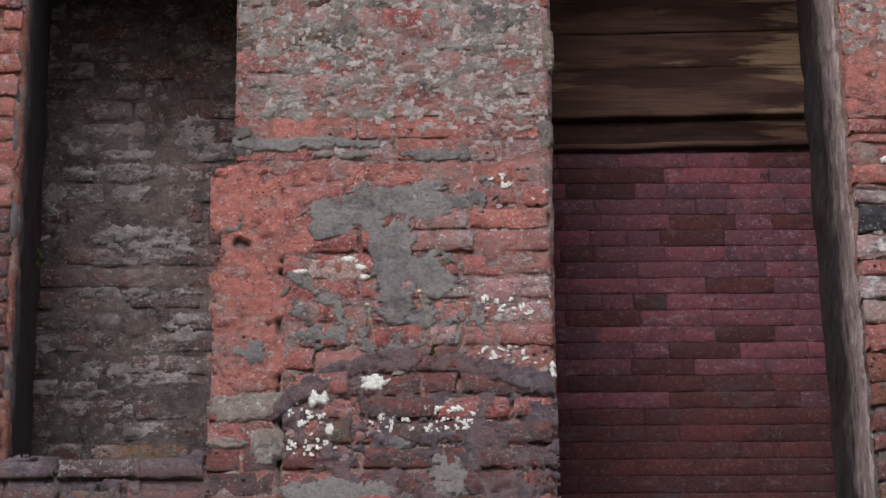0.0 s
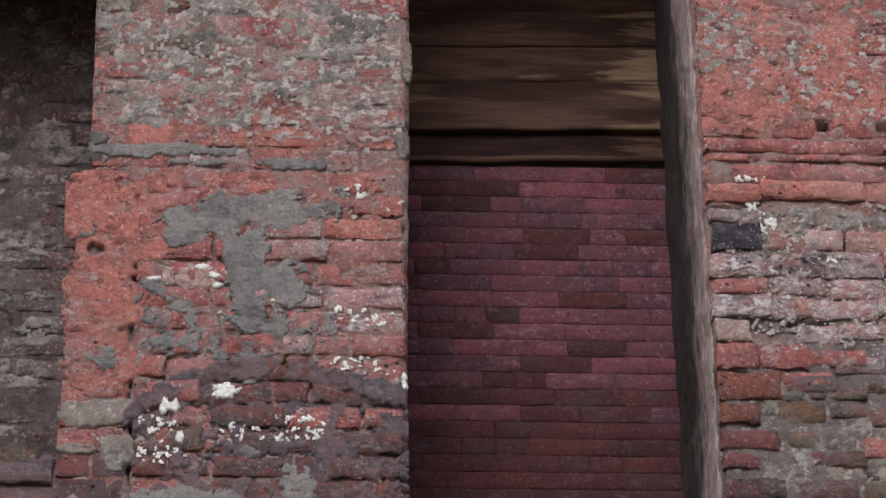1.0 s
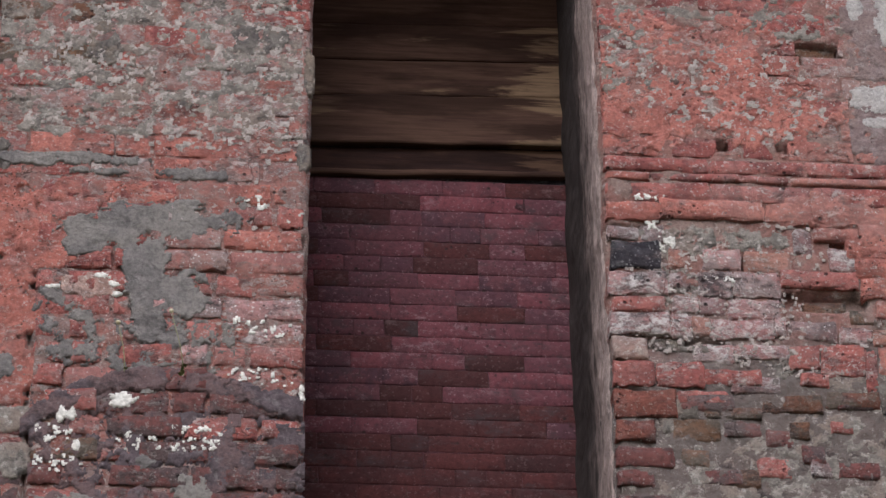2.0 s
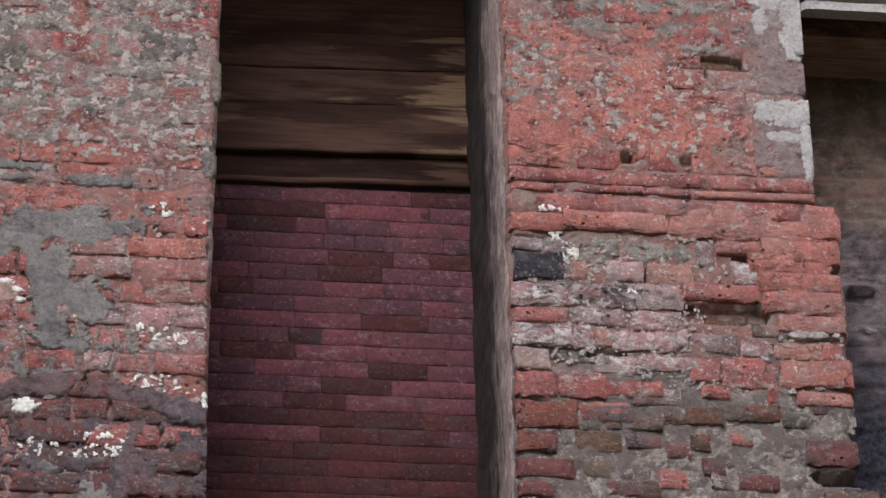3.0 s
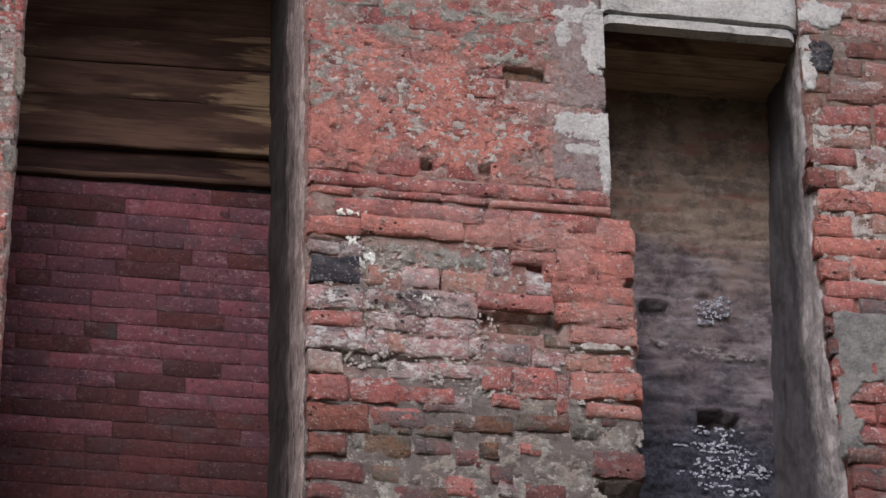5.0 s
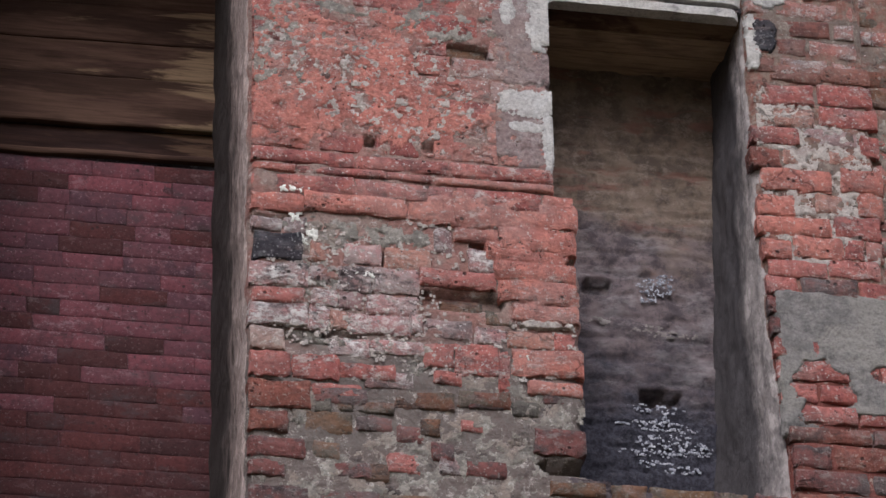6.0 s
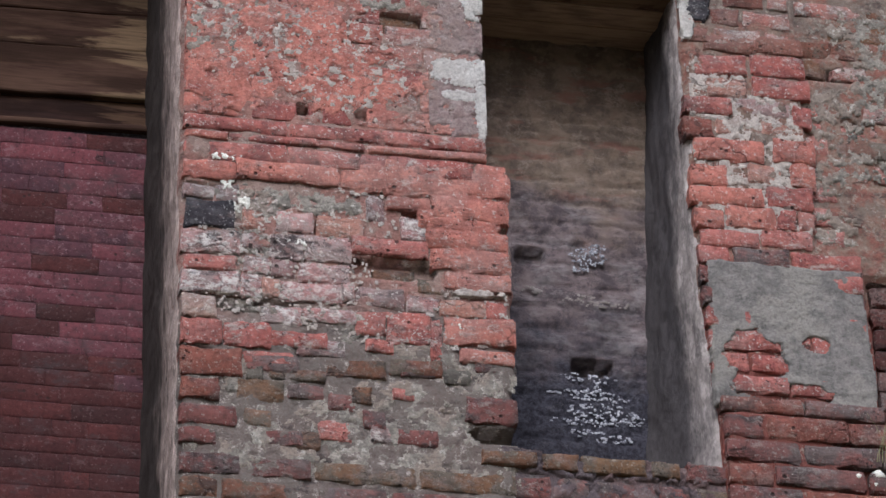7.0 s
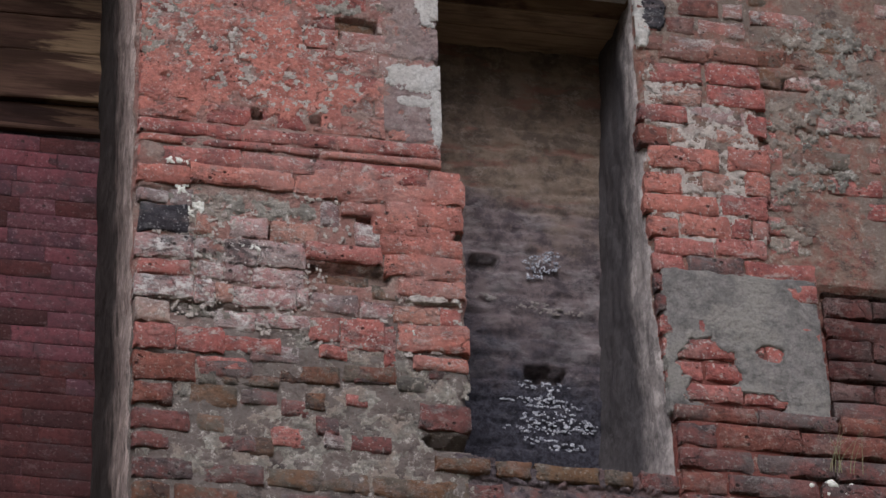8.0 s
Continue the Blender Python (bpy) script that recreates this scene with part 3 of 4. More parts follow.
niche_dents = dents([(3.10, 9.09, 0.05, 0.035, 0.05), (3.31, 8.655, 0.075, 0.032, 0.06)])
back_l = tagged(place("wall_back_1", masonry("wall_back", const(-0.99), const(-0.20), Z0, Z1, FACE + NICHE_L + 0.008, FACE + 1.5, back_relief, M_SOOTMORTAR)),
                "soot-darkened brick infill at the back of the bay", "wall", kind="structure")
back_m = tagged(place("wall_back_2", masonry("wall_back", const(0.78), const(1.83), Z0, 9.735, FACE + NICHE_M + 0.0075, FACE + 1.5, lambda x, z: 0.002 + 0.003 * fbm(x, z, 9, 2.0, 5, 0.6), M_PURPLEMORTAR)),
                "dark purple-red painted brick infill", "wall", kind="structure")
back_r = tagged(place("wall_back_3", masonry("wall_back", const(2.80), const(3.66), Z0, Z1, FACE + NICHE_R, FACE + 1.5, sooty_relief, M_SOOT, 0.01)),
                "sooty plastered back of a narrow bay", "wall", kind="structure")


# ---- plastered reveals of the bays ----
def reveal(name, x_front, x_back, y1, z0, z1, side, mat, label, seed):
    """The rough side of an opening, a skin of worn plaster from the face to the bay's back."""
    nz, ny = int((z1 - z0) / 0.008), max(6, int((y1 - FACE) / 0.009))
    verts, faces = [], []
    for j in range(nz + 1):
        z = z0 + (z1 - z0) * j / nz
        for i in range(ny + 1):
            u = i / ny
            x = x_front(z) * (1 - u) + x_back(z) * u
            x += side * (0.010 * fbm(u * 0.8, z, 5, seed, 4) - 0.016 + 0.03 * max(0.0, 1 - u * 9) ** 2 * (1 if i else 1.3))
            verts.append((x, FACE + 0.008 + u * (y1 - FACE - 0.008), z))
    w = ny + 1
    for j in range(nz):
        for i in range(ny):
            k = j * w + i
            faces.append((k, k + 1, k + w + 1, k + w))
    me = mesh_of(name, verts, faces, mat)
    return tagged(place(name, me), label, "reveal", kind="structure")


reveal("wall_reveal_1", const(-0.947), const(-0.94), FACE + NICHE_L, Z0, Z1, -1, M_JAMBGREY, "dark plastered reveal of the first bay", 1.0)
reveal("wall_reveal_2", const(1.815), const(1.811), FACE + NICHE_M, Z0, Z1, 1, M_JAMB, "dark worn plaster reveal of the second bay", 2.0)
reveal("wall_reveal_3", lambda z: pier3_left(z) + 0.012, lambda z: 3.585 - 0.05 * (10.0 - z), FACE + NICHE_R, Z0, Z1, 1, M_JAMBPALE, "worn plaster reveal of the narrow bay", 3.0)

# Added black slab, blocks the sky between the boards.
backing = tagged(place("wall_back_boards", from_bm("wall_back", slab(0.78, 1.83, FACE + NICHE_M + 0.05, FACE + 1.5, 9.739, Z1, 0), M_BLACK)), "added black backing that keeps sky out of the board gaps", "wall", kind="structure")

# ---- boards above the second bay's infill ----
boards = tagged(new("board_panel"), "dark stained wooden boards closing the bay's head", "board panel")
boards.location = (1.3, FACE + NICHE_M, 9.74)
EDGES = (9.765, 9.872, 10.085, 10.245, 10.405, 10.60, 10.78, 10.9)


def plank(z0, z1, y, mat, seed, label=""):
    """A sawn board with a wavering lower edge."""
    nx, verts, faces = 40, [], []
    for i in range(nx + 1):
        x = 0.785 + 1.03 * i / nx
        lo = z0 + 0.004 * fbm(x, 0.0, 4, seed)
        hi = z1 - 0.002 + 0.003 * fbm(x, 0.0, 4, seed + 5)
        cup = 0.004 * fbm(x, 1.0, 3, seed)
        lo, hi = lo + 0.024 * (x - 0.88), hi + 0.024 * (x - 0.88)
        verts += [(x, y + cup + 0.004, lo), (x, y + cup, lo + 0.006), (x, y + cup, hi - 0.006), (x, y + cup + 0.004, hi), (x, y + 0.03, hi), (x, y + 0.03, lo)]
    for i in range(nx):
        for k in range(6):
            a, b = i * 6 + k, i * 6 + (k + 1) % 6
            faces.append((a, a + 6, b + 6, b))
    faces += [tuple(range(5, -1, -1)), tuple(nx * 6 + k for k in range(6))]
    faces = [f[::-1] for f in faces]
    verts = [(x - 1.3, yy - FACE - NICHE_M, z - 9.74) for x, yy, z in verts]
    return place("plank", mesh_of("plank", verts, faces, mat, False), boards, label)


for k in range(len(EDGES) - 1):
    plank(EDGES[k], EDGES[k + 1], FACE + NICHE_M - (0.012 if k else -0.012) - 0.004 * (k % 2), M_WOOD if k else M_WOODDARK, 3.0 * k, "" if k else "narrow blackened board")
plank(9.736, 9.760, FACE + NICHE_M - 0.015, M_WOOD, 31.0, "thin weathered batten")

# ---- lintel over the third bay, and the head of the first ----
LINTEL = 10.006
lintel = tagged(new("lintel"), "white plastered lintel with a thin drip strip over dark boards", "lintel", kind="structure")
lintel.location = (3.2, FACE, LINTEL)


def local(me, at):
    me.transform(Matrix.Translation((-at[0], -at[1], -at[2])))
    return me


AT = (3.2, FACE, LINTEL)
place("fascia", local(masonry("fascia", const(2.868), const(3.585), 10.062, Z1, FACE - 0.004, FACE + 1.4, lambda x, z: 0.008 * fbm(x, z, 8, 6.0, 3), M_WHITE), AT), lintel, "white limewashed plaster over the opening")
place("drip_strip", local(masonry("drip_strip", const(2.87), const(3.572), LINTEL, 10.042, FACE - 0.003, FACE + 0.05, lambda x, z: 0.004 * fbm(x, z, 12, 9.0, 3), M_WHITE, 0.008), AT), lintel, "chipped white plaster strip")
# Black strip paints the fascia's shadow line, mould included.
place("joint", local(from_bm("joint", slab(2.868, 3.585, FACE + 0.02, FACE + 0.3, 10.044, 10.066, 0), M_BLACK), AT), lintel, "black strip of fascia shadow and mould")
for ob in lintel.children:
    ob.data.polygons.foreach_set("use_smooth", [False] * len(ob.data.polygons))
for k, (ya, yb) in enumerate(((0.052, 0.17), (0.174, 0.30), (0.304, 0.44))):
    place("plank", local(from_bm("plank", slab(2.83, 3.60, FACE + ya, FACE + yb, LINTEL + 0.012 + 0.004 * k, LINTEL + 0.05, 0.004), M_SOFFIT if k else M_WOOD), AT), lintel, "dark soffit board")
head_l = tagged(place("lintel_first_bay", from_bm("lintel", slab(-0.95, -0.22, FACE + 0.01, FACE + 0.9, 10.36, Z1, 0.01), M_WOODDARK)), "dark timber head of the first bay", "lintel", kind="structure")


# ---- patches of render, plaster and lichen on the piers ----
def on(parent, name, spots, box, thick, mat, label, y=FACE, cell=0.006, ragged=0.55, scale=14, seed=0.0, soft=0.12, cap=1.0, rough=0.004, drop=0.012, flow=1.0):
    return place(name, crust(name, blobs(spots, ragged, scale, seed, cap, flow), box, y + 0.006, thick, mat, cell, rough, soft, drop), parent, label)


on(pier_1, "cement_patch", [(0.33, 8.945, 0.25, 0.075), (0.16, 8.90, 0.16, 0.08), (0.10, 8.85, 0.10, 0.05), (0.29, 8.76, 0.075, 0.20), (0.40, 8.66, 0.10, 0.09), (0.29, 8.58, 0.06, 0.10)],
   (-0.10, 0.64, 8.40, 9.06), 0.006, M_CEMENT, "thin smooth grey cement render", y=FACE - 0.011, cell=0.004, ragged=0.75, scale=11, soft=0.5, seed=1, drop=0.008, rough=0.003)
on(pier_1, "cement_patch", [(0.455, 7.91, 0.06, 0.085), (0.12, 7.84, 0.19, 0.06), (0.30, 8.02, 0.03, 0.03)],
   (-0.07, 0.54, 7.76, 8.06), 0.004, M_CEMENT, "dark grey cement patches", y=FACE - 0.010, cell=0.005, ragged=0.9, scale=12, soft=0.5, seed=11, drop=0.006, rough=0.003)
on(pier_1, "cement_patch", [(0.0, 9.185, 0.27, 0.026), (0.45, 9.14, 0.13, 0.022), (0.12, 9.14, 0.10, 0.016), (0.60, 9.03, 0.03, 0.03)],
   (-0.24, 0.64, 8.99, 9.23), 0.004, M_CEMENT, "broken band of grey cement", y=FACE - 0.006, cell=0.004, ragged=1.1, scale=16, soft=0.5, seed=2, drop=0.006, rough=0.003)
on(pier_1, "cement_smear", [(0.02, 8.58, 0.08, 0.10), (0.0, 8.64, 0.05, 0.06), (0.13, 8.53, 0.10, 0.03), (0.18, 8.44, 0.20, 0.06), (0.44, 8.50, 0.12, 0.10), (-0.18, 8.36, 0.05, 0.05), (0.28, 8.42, 0.06, 0.12), (-0.24, 8.87, 0.03, 0.03)],
   (-0.26, 0.58, 8.28, 8.92), 0.004, M_CEMENT, "thin grey cement smears", y=FACE - 0.010, cell=0.004, ragged=1.2, scale=15, soft=0.6, cap=-0.02, seed=14, drop=0.005, rough=0.003)
on(pier_1, "cement_patch", [(-0.19, 8.165, 0.125, 0.055), (-0.10, 8.19, 0.05, 0.03), (-0.12, 8.03, 0.06, 0.07), (-0.24, 8.035, 0.10, 0.02)], (-0.31, 0.0, 7.94, 8.25), 0.006, M_BUFF, "pale grey mortar smear", y=FACE - 0.004, cell=0.005, ragged=0.6, scale=14, soft=0.5, drop=0.006, rough=0.003, cap=0.6)
on(pier_1, "plaster_patch", [(0.13, 9.66, 0.06, 0.09), (-0.20, 9.235, 0.035, 0.03), (-0.20, 9.16, 0.035, 0.03), (0.64, 9.70, 0.10, 0.06), (0.82, 9.58, 0.02, 0.1), (0.40, 9.42, 0.03, 0.02), (0.8, 9.23, 0.025, 0.06)],
   (-0.24, 0.84, 9.1, 9.85), 0.006, M_GREYMORTAR, "remains of pale plaster", ragged=0.6, seed=4)


def arch_mask(x, z):
    d = abs(z - arch_z(x)) / 0.042
    return 1 - d * d + 0.8 * fbm(x, z, 9, 2.0, 5, 0.75) if -0.12 < x < 0.83 else -1


place("mossy_ledge", crust("mossy_ledge", arch_mask, (-0.10, 0.80, 8.05, 8.44), FACE - 0.002, 0.009, M_MOSS, 0.006, 0.005, 0.6), pier_1, "dark mossy mortar ledge in a low arch")
on(pier_1, "moss_crust", [(0.25, 8.08, 0.34, 0.20), (0.62, 7.98, 0.26, 0.24), (0.10, 7.85, 0.3, 0.2)],
   (-0.07, 0.81, 7.70, 8.30), 0.005, M_MOSS, "dark mossy film on the brick", y=FACE - 0.007, ragged=1.3, scale=10, soft=0.5, cap=0.1, seed=31, rough=0.003, drop=0.005)
on(pier_1, "bare_stone", [(0.105, 8.685, 0.085, 0.045), (0.14, 8.67, 0.05, 0.03)], (0.0, 0.22, 8.62, 8.76), 0.006, M_TAN, "pale tan stone laid bare", y=FACE - 0.008, cell=0.005, ragged=0.8, scale=16, seed=61, soft=0.5, drop=0.006)
on(pier_1, "lichen", [(-0.015, 8.675, 0.020, 0.010), (0.145, 8.72, 0.022, 0.012), (0.185, 8.69, 0.016, 0.012), (0.195, 8.652, 0.013, 0.009), (0.22, 8.255, 0.042, 0.026),
                      (0.03, 8.195, 0.016, 0.030), (0.062, 8.20, 0.013, 0.026), (0.825 - 0.03, 8.29, 0.008, 0.03), (0.08, 8.08, 0.012, 0.02)],
   (-0.06, 0.82, 8.03, 8.76), 0.003, M_LICHEN, "white lichen", y=FACE - 0.014, cell=0.0035, ragged=0.9, scale=45, soft=0.3, rough=0.001, drop=0.003)
on(pier_1, "lichen", [(0.60, 8.36, 0.030, 0.02), (0.67, 8.365, 0.035, 0.018), (0.72, 8.335, 0.04, 0.016), (0.79, 8.315, 0.025, 0.010), (0.62, 8.55, 0.05, 0.025), (0.70, 8.545, 0.05, 0.03), (0.29, 8.10, 0.06, 0.03), (0.40, 8.12, 0.05, 0.04), (0.50, 8.13, 0.03, 0.04),
                      (0.02, 8.02, 0.06, 0.03), (0.0, 8.13, 0.05, 0.03), (0.65, 9.03, 0.03, 0.02), (0.76, 8.98, 0.03, 0.02)],
   (-0.06, 0.82, 7.98, 9.06), 0.002, M_LICHEN, "speckled white lichen", y=FACE - 0.0135, cell=0.004, ragged=1.3, scale=42, seed=3, soft=0.4, cap=-0.68, rough=0.001, drop=0.002)

on(pier_1, "limewash", [(0.30, 9.62, 0.5, 0.22), (0.05, 9.42, 0.25, 0.12), (0.60, 9.45, 0.22, 0.14), (-0.15, 9.75, 0.1, 0.2), (0.3, 9.95, 0.5, 0.12)],
   (-0.225, 0.80, 9.26, 10.06), 0.0015, M_BUFF, "worn grey-beige limewash", y=FACE - 0.004, cell=0.006, ragged=1.5, scale=13, seed=71, soft=0.6, cap=0.0, rough=0.002, drop=0.004, flow=1.6)
on(pier_1, "limewash", [(0.45, 9.65, 0.3, 0.2), (0.70, 9.50, 0.12, 0.2), (0.10, 9.60, 0.2, 0.1), (0.45, 9.30, 0.2, 0.04), (0.0, 9.34, 0.12, 0.03), (0.75, 8.62, 0.1, 0.2), (0.68, 8.9, 0.12, 0.15)],
   (-0.22, 0.80, 8.45, 10.0), 0.0012, M_LIMEMORTAR, "flecks of pale limewash", y=FACE - 0.0055, cell=0.006, ragged=1.5, scale=30, seed=73, soft=0.6, cap=-0.6, rough=0.001, drop=0.002)
on(pier_1, "wash_coat", [(-0.19, 8.95, 0.12, 0.16), (-0.19, 8.62, 0.13, 0.24), (-0.18, 8.36, 0.13, 0.13), (0.10, 9.05, 0.28, 0.06), (-0.05, 8.85, 0.14, 0.12)],
   (-0.31, 0.42, 8.2, 9.13), 0.008, M_ORANGE, "worn orange-red wash over the brick", y=FACE - 0.002, cell=0.006, ragged=0.8, scale=8, seed=21, soft=0.4, drop=0.006)
on(pier_2, "wash_coat", [(2.80, 9.04, 0.13, 0.08), (2.77, 8.90, 0.12, 0.10), (2.80, 8.78, 0.13, 0.06), (2.55, 9.05, 0.12, 0.04)],
   (2.40, 2.935, 8.68, 9.14), 0.007, M_ORANGE, "worn red wash over the brick", y=FACE - 0.005, cell=0.006, ragged=0.9, scale=10, seed=23, soft=0.4, drop=0.006)
on(pier_2, "wash_coat", [(2.12, 9.62, 0.32, 0.16), (2.40, 9.46, 0.28, 0.14), (1.95, 9.42, 0.14, 0.12), (2.3, 9.78, 0.14, 0.10), (2.0, 9.8, 0.12, 0.08)],
   (1.82, 2.67, 9.29, 9.92), 0.002, M_ORANGE, "flaking red wash", y=FACE - 0.006, cell=0.007, ragged=1.2, scale=9, seed=25, cap=0.5)
on(pier_2, "plaster_patch", [(1.90, 9.83, 0.10, 0.06), (1.98, 9.75, 0.16, 0.025), (1.86, 9.62, 0.05, 0.07), (2.02, 9.66, 0.06, 0.09), (2.30, 9.885, 0.30, 0.022), (2.50, 9.835, 0.16, 0.035), (2.25, 9.99, 0.35, 0.03), (2.39, 9.93, 0.018, 0.06)],
   (1.82, 2.68, 9.50, 10.06), 0.0015, M_BUFF, "grey mortar showing through the wash", y=FACE - 0.0055, rough=0.002, cell=0.005, ragged=1.6, scale=17, seed=26, soft=0.6, cap=0.2, drop=0.003)
on(pier_2, "plaster_fleck", [(2.27, 9.60, 0.17, 0.12), (2.45, 9.52, 0.12, 0.10), (2.12, 9.50, 0.16, 0.06), (1.93, 9.70, 0.08, 0.09), (2.36, 9.42, 0.12, 0.05), (2.42, 9.72, 0.08, 0.06)],
   (1.84, 2.62, 9.34, 9.82), 0.0015, M_LIMEMORTAR, "flakes of pale limewash", y=FACE - 0.0075, cell=0.005, ragged=1.5, scale=34, seed=27, soft=0.6, cap=-0.48, rough=0.001, drop=0.002)
on(pier_2, "plaster_patch", [(2.76, 9.90, 0.095, 0.24), (2.77, 9.68, 0.11, 0.06), (2.76, 9.42, 0.10, 0.12), (2.78, 9.34, 0.09, 0.05)], (2.665, 2.868, 9.26, 10.12), 0.002, M_MAUVE, "mauve-grey plaster down the pier's edge", y=FACE - 0.007, ragged=1.0, scale=14, seed=12, cap=0.7, soft=0.5, drop=0.005)
on(pier_2, "plaster_patch", [(2.83, 9.93, 0.048, 0.15), (2.79, 10.03, 0.10, 0.04), (2.765, 9.55, 0.105, 0.055), (2.82, 9.55, 0.06, 0.06), (2.85, 9.40, 0.02, 0.14), (2.77, 9.45, 0.07, 0.025), (2.72, 9.94, 0.03, 0.06)], (2.66, 2.87, 9.22, 10.12), 0.002, M_WHITE, "peeling white lime plaster", y=FACE - 0.0085, rough=0.002, cell=0.004, ragged=0.5, scale=20, seed=2, cap=0.6, soft=0.5, drop=0.003)
on(pier_2, "cement_patch", [(2.10, 8.965, 0.17, 0.035), (2.28, 8.955, 0.14, 0.035), (1.99, 8.90, 0.035, 0.09), (2.08, 8.91, 0.06, 0.03), (2.40, 8.95, 0.06, 0.02)], (1.92, 2.46, 8.78, 9.02), 0.002, M_BUFF, "crumbling buff mortar", y=FACE - 0.003, cell=0.005, seed=6, ragged=1.4, scale=19, cap=0.5, soft=0.6, drop=0.004, rough=0.003)
on(pier_2, "cement_patch", [(2.03, 8.80, 0.05, 0.05), (2.13, 8.76, 0.04, 0.04), (2.20, 8.70, 0.16, 0.012), (2.35, 8.60, 0.02, 0.10), (2.06, 8.60, 0.16, 0.010), (2.0, 8.69, 0.012, 0.04), (2.25, 8.52, 0.2, 0.015), (2.37, 8.47, 0.03, 0.05)],
   (1.9, 2.44, 8.40, 8.88), 0.002, M_BUFF, "grey lime mortar in the joints", y=FACE - 0.004, cell=0.005, seed=16, ragged=1.5, scale=22, cap=0.2, soft=0.6, drop=0.004, rough=0.003)
on(pier_2, "lime_fleck", [(2.0, 8.72, 0.17, 0.10), (2.22, 8.66, 0.18, 0.10), (2.05, 8.90, 0.10, 0.05), (2.35, 8.88, 0.14, 0.05), (2.60, 9.02, 0.2, 0.03), (2.45, 8.50, 0.2, 0.06), (1.95, 8.56, 0.12, 0.05), (2.80, 8.55, 0.1, 0.1)],
   (1.83, 2.92, 8.42, 9.06), 0.0012, M_LIMEMORTAR, "flecks of white lime", y=FACE - 0.0095, cell=0.004, ragged=1.4, scale=48, seed=81, soft=0.6, cap=-0.78, rough=0.001, drop=0.002)
on(pier_2, "mortar_ledge", [(2.80, 8.645, 0.125, 0.014)], (2.67, 2.935, 8.62, 8.675), 0.014, M_LIMEMORTAR, "pale lime mortar bed", y=FACE - 0.004, cell=0.004, seed=17, ragged=0.9, scale=20)
on(pier_2, "cement_patch", [(2.60, 8.42, 0.07, 0.05), (2.80, 8.31, 0.13, 0.055), (2.68, 8.36, 0.05, 0.07), (2.46, 8.30, 0.02, 0.06), (2.35, 8.16, 0.10, 0.04), (2.56, 8.13, 0.13, 0.10), (2.50, 8.25, 0.12, 0.03), (2.12, 8.10, 0.12, 0.06), (2.28, 8.05, 0.22, 0.07), (1.93, 8.20, 0.07, 0.02), (1.93, 8.07, 0.06, 0.03), (2.72, 8.10, 0.06, 0.08), (2.0, 8.26, 0.03, 0.06), (2.42, 7.97, 0.45, 0.06)],
   (1.82, 2.94, 7.90, 8.50), 0.002, M_BUFF, "grey mortar smeared over the courses", y=FACE - 0.002, cell=0.006, seed=9, ragged=1.5, scale=16, cap=0.25, soft=0.6, drop=0.004, rough=0.003)
on(pier_2, "lichen", [(1.93, 9.112, 0.02, 0.010), (1.98, 9.112, 0.03, 0.010), (1.97, 9.00, 0.02, 0.03), (2.01, 8.93, 0.025, 0.03), (1.995, 8.76, 0.03, 0.014), (2.52, 9.07, 0.012, 0.03), (2.73, 9.10, 0.02, 0.02), (2.745, 8.755, 0.012, 0.012), (2.2, 8.79, 0.03, 0.012), (2.75, 8.5, 0.01, 0.02)],
   (1.88, 2.80, 8.45, 9.16), 0.002, M_LICHEN, "speckled white lichen", y=FACE - 0.010, cell=0.004, ragged=1.3, scale=50, seed=7, soft=0.4, cap=-0.15, rough=0.001, drop=0.003)


def cement_block(x, z):
    m = min((x - 3.615) / 0.03, (4.19 - 0.02 * (z - 8.3) / 0.5 - x) / 0.03, (8.865 - z) / 0.03, (z - 8.29) / 0.03)
    bare = max(1 - ((x - 3.765) / 0.12) ** 2 - ((z - 8.46) / 0.16) ** 2, 1 - ((x - 3.99) / 0.055) ** 2 - ((z - 8.555) / 0.035) ** 2, 1 - ((x - 3.87) / 0.2) ** 2 - ((z - 8.355) / 0.045) ** 2)
    return min(m, 1) + 0.25 * fbm(x, z, 10, 5.0, 4) - 2.2 * max(0.0, bare + 0.15 + 0.5 * fbm(x, z, 14, 1.0, 5, 0.7))


place("cement_patch", crust("cement_patch", cement_block, (3.58, 4.24, 8.25, 8.90), FACE - 0.001, 0.009, M_CEMENT, 0.006, 0.004, 0.3), pier_3, "smooth grey cement render with bare brick showing")
on(pier_3, "plaster_patch", [(3.82, 9.50, 0.20, 0.07), (3.82, 9.36, 0.20, 0.09), (3.82, 9.20, 0.21, 0.09), (3.80, 9.05, 0.19, 0.07), (3.64, 9.60, 0.03, 0.10), (3.75, 9.62, 0.1, 0.03)],
   (3.60, 4.012, 8.96, 9.74), 0.002, M_LIMEMORTAR, "pale lime mortar in wide joints", y=FACE - 0.005, cell=0.005, ragged=1.3, scale=26, seed=3, soft=0.6, cap=0.3, drop=0.005, rough=0.003)
on(pier_3, "plaster_patch", [(4.12, 9.52, 0.11, 0.10), (4.22, 9.33, 0.13, 0.05), (4.08, 9.25, 0.07, 0.05), (4.36, 9.68, 0.12, 0.12), (4.3, 9.9, 0.15, 0.08), (4.10, 9.05, 0.08, 0.06)],
   (4.02, 4.55, 8.98, 10.0), 0.002, M_BUFF, "flaking pale mortar", y=FACE + 0.013, cell=0.005, ragged=1.5, scale=24, seed=6, soft=0.6, cap=0.05, drop=0.004, rough=0.003)
on(pier_3, "plaster_patch", [(3.66, 10.12, 0.09, 0.06), (3.61, 9.90, 0.03, 0.12)], (3.585, 3.78, 9.76, 10.2), 0.012, M_WHITE, "peeling white plaster", ragged=0.6, seed=8)
